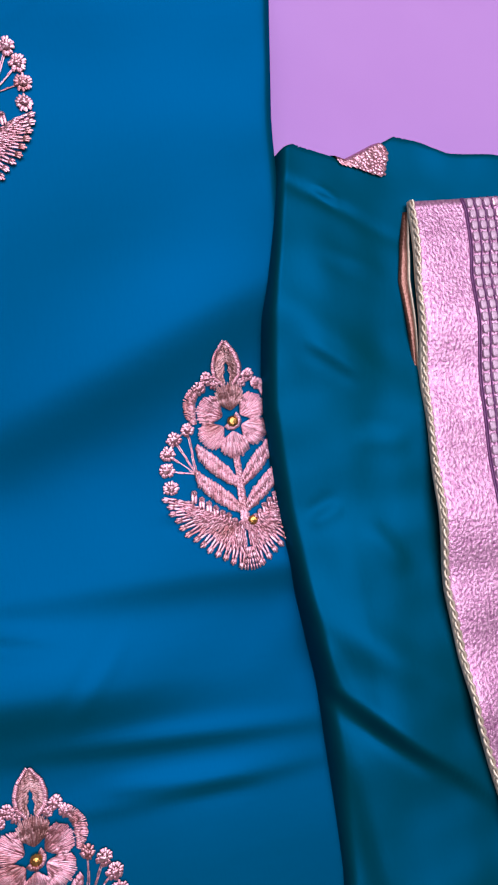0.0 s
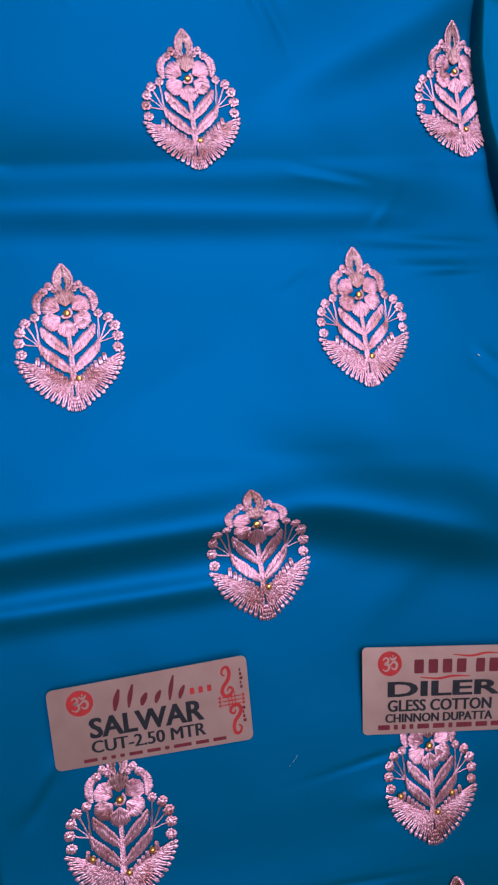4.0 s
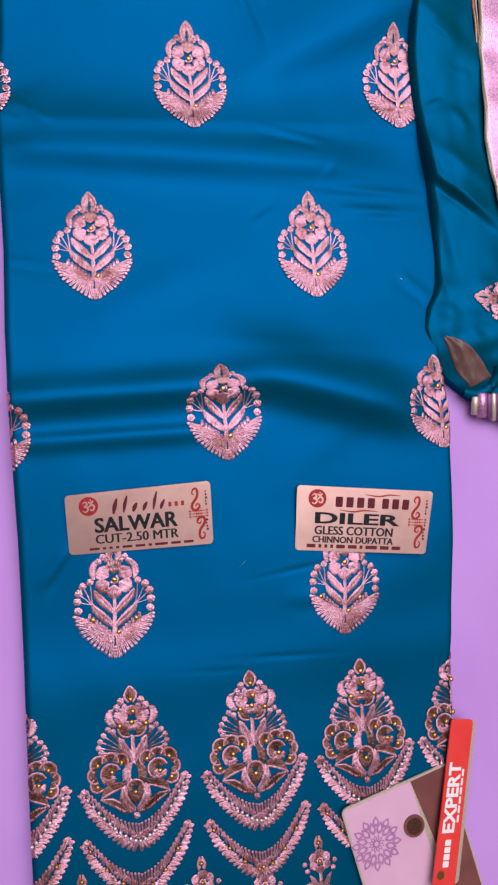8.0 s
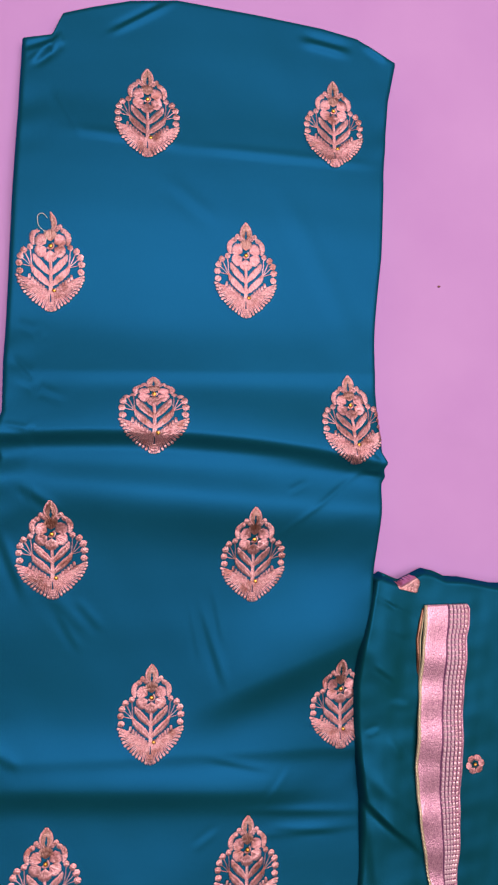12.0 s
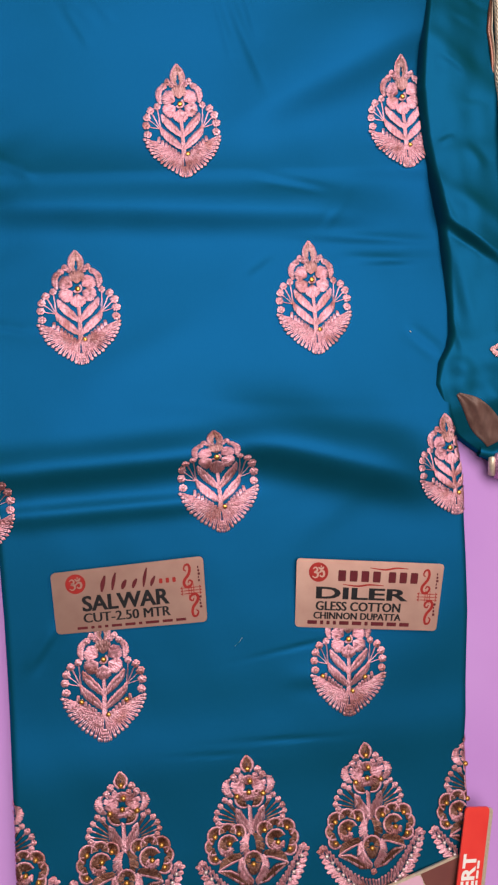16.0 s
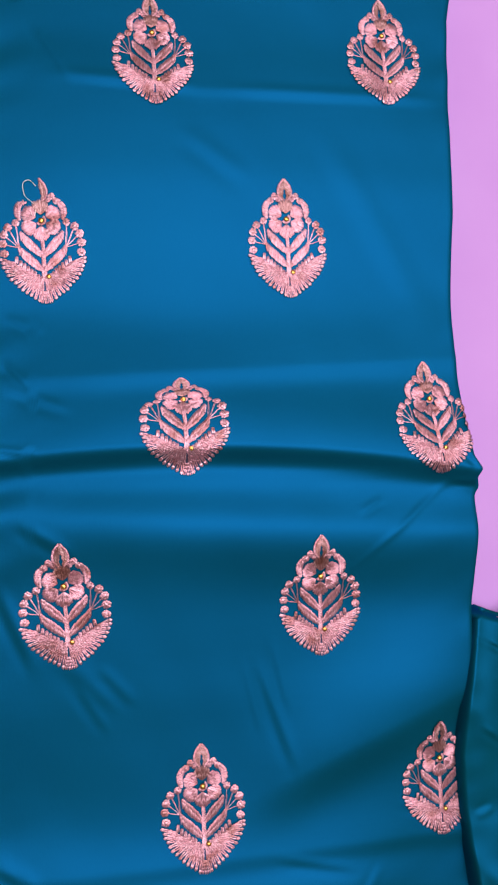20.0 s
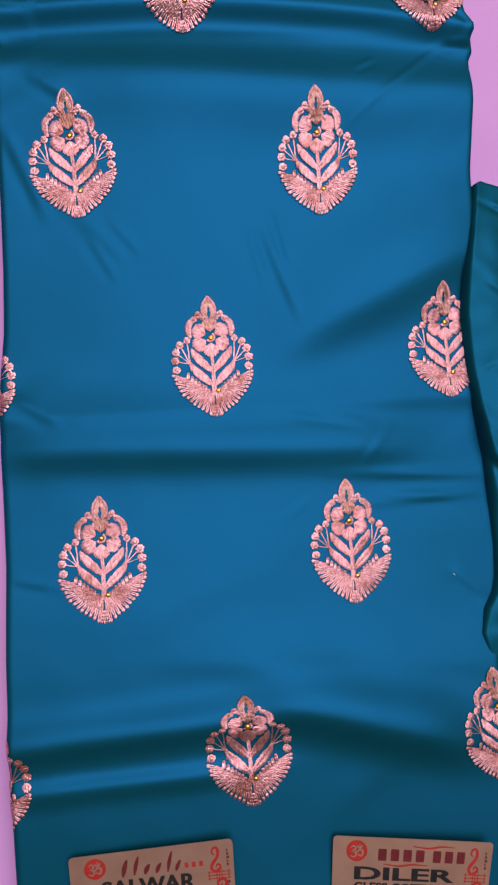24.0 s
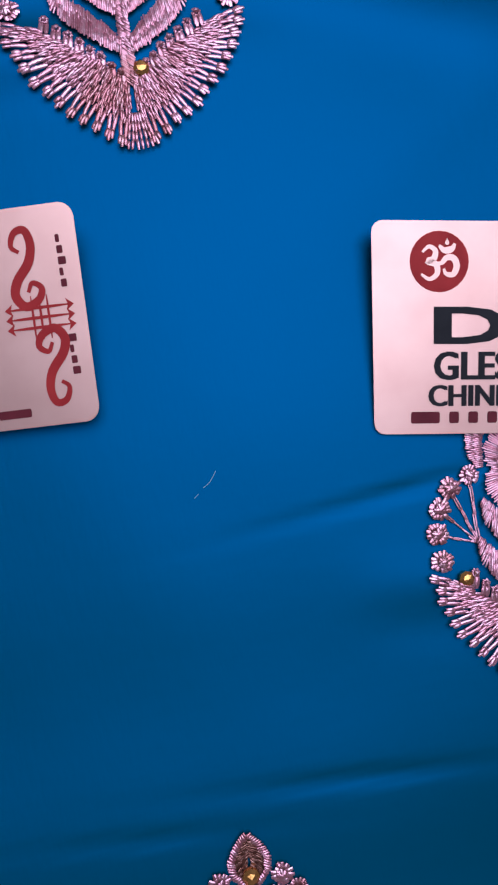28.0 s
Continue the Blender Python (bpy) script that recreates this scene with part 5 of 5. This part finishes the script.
def diler_label():
    sh = Sheet((-0.0288, -0.5790), (0.0612, -0.5925), (0.0528, -0.6335), (-0.0336, -0.6212), lift=0.0016, tilt=0.10, lean=0.07)
    asp = 0.0905 / 0.042
    paper = sh.slab("paper_label", round_rect(0, 0, 1, 1, 0.025, 0.025 * asp), 0.0, 0.00035, FOIL, None)
    tagged(paper, "pink foil paper label with bold black print, on blue silk", "label", "paper labels on the kameez")
    emblem(sh, 0.15, 0.19, 0.066, asp, paper)
    bars(sh, 0.285, 0.575, 0.15, 0.31, [2, 2, 2, 2], MAROON, paper, "brand_bar")
    bars(sh, 0.63, 0.83, 0.15, 0.31, [2, 2, 2], MAROON, paper, "brand_bar")
    stroke(sh, "swoosh", [(0.50, 0.10), (0.60, 0.12), (0.68, 0.09), (0.76, 0.095)], 0.012, asp, RED, paper)
    stroke(sh, "swoosh", [(0.32, 0.355), (0.42, 0.375), (0.50, 0.35), (0.60, 0.355)], 0.012, asp, RED, paper)
    sh.text("DILER", 0.138, 0.77, 0.40, 0.575, INK, paper, 0.006, 0.022)
    sh.text("GLESS COTTON", 0.138, 0.725, 0.61, 0.745, INK, paper, 0.005, 0.010)
    sh.text("CHINNON DUPATTA", 0.125, 0.735, 0.768, 0.87, INK, paper, 0.0045, 0.010)
    bars(sh, 0.085, 0.80, 0.895, 0.95, [3, 1, 1, 1, 3, 3, 1, 4, 3, 3], MAROON, paper)
    scroll(sh, asp, paper)


salwar_label()
diler_label()


# ---- hang tag and red clip strip ----
def hang_tag():
    a = radians(11.5)
    ux, uy = np.array([math.cos(a), math.sin(a)]), np.array([math.sin(a), -math.cos(a)])
    o = np.array([-0.0220, -0.7895])
    W, H = 0.079, 0.088
    sh = Sheet(o, o + ux * W, o + ux * W + uy * H, o + uy * H, lift=0.0012)
    asp = W / H
    tag = sh.slab("hang_tag", round_rect(0, 0, 1, 1, 0.05, 0.05 * asp), 0.0, 0.0011, CORD, None)
    tagged(tag, "square pink card tag with mauve flower and brown end", "tag")
    face = sh.slab("pink_face", round_rect(0.018, 0.018, 0.64, 0.985, 0.035, 0.035 * asp), 0.0002, 0.00018, CARD, tag, "glossy pink printed face")
    sh.slab("brown_end", [(0.64, 0.018), (0.985, 0.018), (0.985, 0.985), (0.72, 0.985), (0.70, 0.5)], 0.0002, 0.00018, BROWN, tag, "brown printed end")

    def uv(x, y):
        d = np.array([x, y]) - o
        return float(d @ ux / W), float(d @ uy / H)

    cu, cv = uv(0.0001, -0.8155)
    for ring, n, r0, r1, wd in ((0, 12, 0.075, 0.185, 0.030), (1, 12, 0.135, 0.225, 0.030), (2, 12, 0.015, 0.075, 0.014)):
        for k in range(n):
            t = 2 * math.pi * (k + 0.5 * (ring == 1)) / n
            d, m = np.array([math.cos(t), math.sin(t)]), np.array([-math.sin(t), math.cos(t)])
            outer = [d * (r0 + (r1 - r0) * s) + m * wd * math.sin(math.pi * s ** 0.8) * sg for sg, ss in ((1, np.linspace(0, 1, 7)), (-1, np.linspace(1, 0, 7)[1:-1])) for s in ss]
            c0 = d * (r0 + r1) / 2
            inner = [c0 + (q - c0) * 0.5 for q in outer]
            pts = np.array([*outer, *inner])
            m2 = len(outer)
            mesh_ob("print_petal", sh.at(cu + pts[:, 0], cv + pts[:, 1] * asp, 0.0003), [(i, (i + 1) % m2, m2 + (i + 1) % m2, m2 + i) for i in range(m2)], MAUVE, face, smooth=False)
    hu, hv = uv(0.0272, -0.8095)
    stud = sh.slab("snap_stud", disc(hu, hv, 0.092, asp), 0.0012, 0.0012, BROWN, tag, "round brown snap stud")
    sh.slab("stud_cap", disc(hu, hv, 0.068, asp), 0.0018, 0.0007, BRONZE, stud)
    return sh


hang_tag()


def clip_strip():
    p0, p1 = np.array([0.0698, -0.7475]), np.array([0.0412, -0.8500])
    ax = (p1 - p0) / np.linalg.norm(p1 - p0)
    side = np.array([-ax[1], ax[0]])
    side = side if side[0] > 0 else -side
    w = 0.0092
    sh = Sheet(p0 - side * w, p0 + side * w, p1 + side * w, p1 - side * w, lift=0.0042)
    asp = 2 * w / np.linalg.norm(p1 - p0)
    strip_ob = sh.slab("tag_strip", round_rect(0, 0, 1, 1, 0.14, 0.14 * asp), 0.0, 0.0013, TAGRED, None)
    tagged(strip_ob, "glossy red plastic strip with white lettering on the tag", "tag strip")
    sh.slab("cream_backing", round_rect(0.1, 0.012, 1.2, 0.99, 0.14, 0.14 * asp), -0.0014, 0.0016, CORD, strip_ob, "cream card backing")
    # lettering that runs up the strip
    v, f = text_shape("EXPERT", 0.035)
    uu = 0.14 + 0.54 * (1 - v[:, 1])
    vv = 0.68 - 0.42 * v[:, 0]
    mesh_ob("lettering", sh.at(uu, vv, 0.00015), [q[::-1] for q in f], WHITE, strip_ob, smooth=False)
    for k in range(6):
        sh.slab("print_bar", round_rect(0.74, 0.30 + k * 0.055, 0.83, 0.345 + k * 0.055, 0.02, 0.006, 2), 0.00015, 0.0001, WHITE, strip_ob)
    for k in range(4):
        sh.slab("brand_bar", round_rect(0.34, 0.72 + k * 0.042, 0.60, 0.755 + k * 0.042, 0.03, 0.006, 2), 0.00015, 0.0001, WHITE, strip_ob)
    d = sh.slab("emblem", disc(0.3, 0.925, 0.16, asp), 0.00015, 0.0001, GOLD, strip_ob, "small gold emblem")


clip_strip()

# ---- lint and thread ends on the cloth ----
for i, (pts, r) in enumerate((([(-0.0665, -0.6235), (-0.068, -0.6255), (-0.0695, -0.6265)], 0.00006), ([(-0.0705, -0.6275), (-0.0716, -0.6283)], 0.00005), ([(0.0635, -0.4432), (0.0642, -0.4438), (0.0646, -0.4442)], 0.00035))):
    path = smooth_path(pts)
    tagged(tube("lint", [(q[0], q[1], float(panel_surface(q[0], q[1])) + r) for q in path], r, LINT, None), "tiny pale thread scrap lying on the blue silk", "lint", "lint on the kameez")

crumb = bmesh.new()
bmesh.ops.create_icosphere(crumb, subdivisions=2, radius=1.0, matrix=Matrix.Translation((0.1685, 0.0390, float(sheet_z(0.1685, 0.0390)) + 0.0004)) @ Matrix.Diagonal((0.0014, 0.0009, 0.0006, 1)))
for v in crumb.verts:
    v.co.x += 0.0002 * math.sin(v.co.y * 9000)
tagged(part("crumb", crumb, BROWN), "small dark crumb lying on the lilac sheet", "crumb")
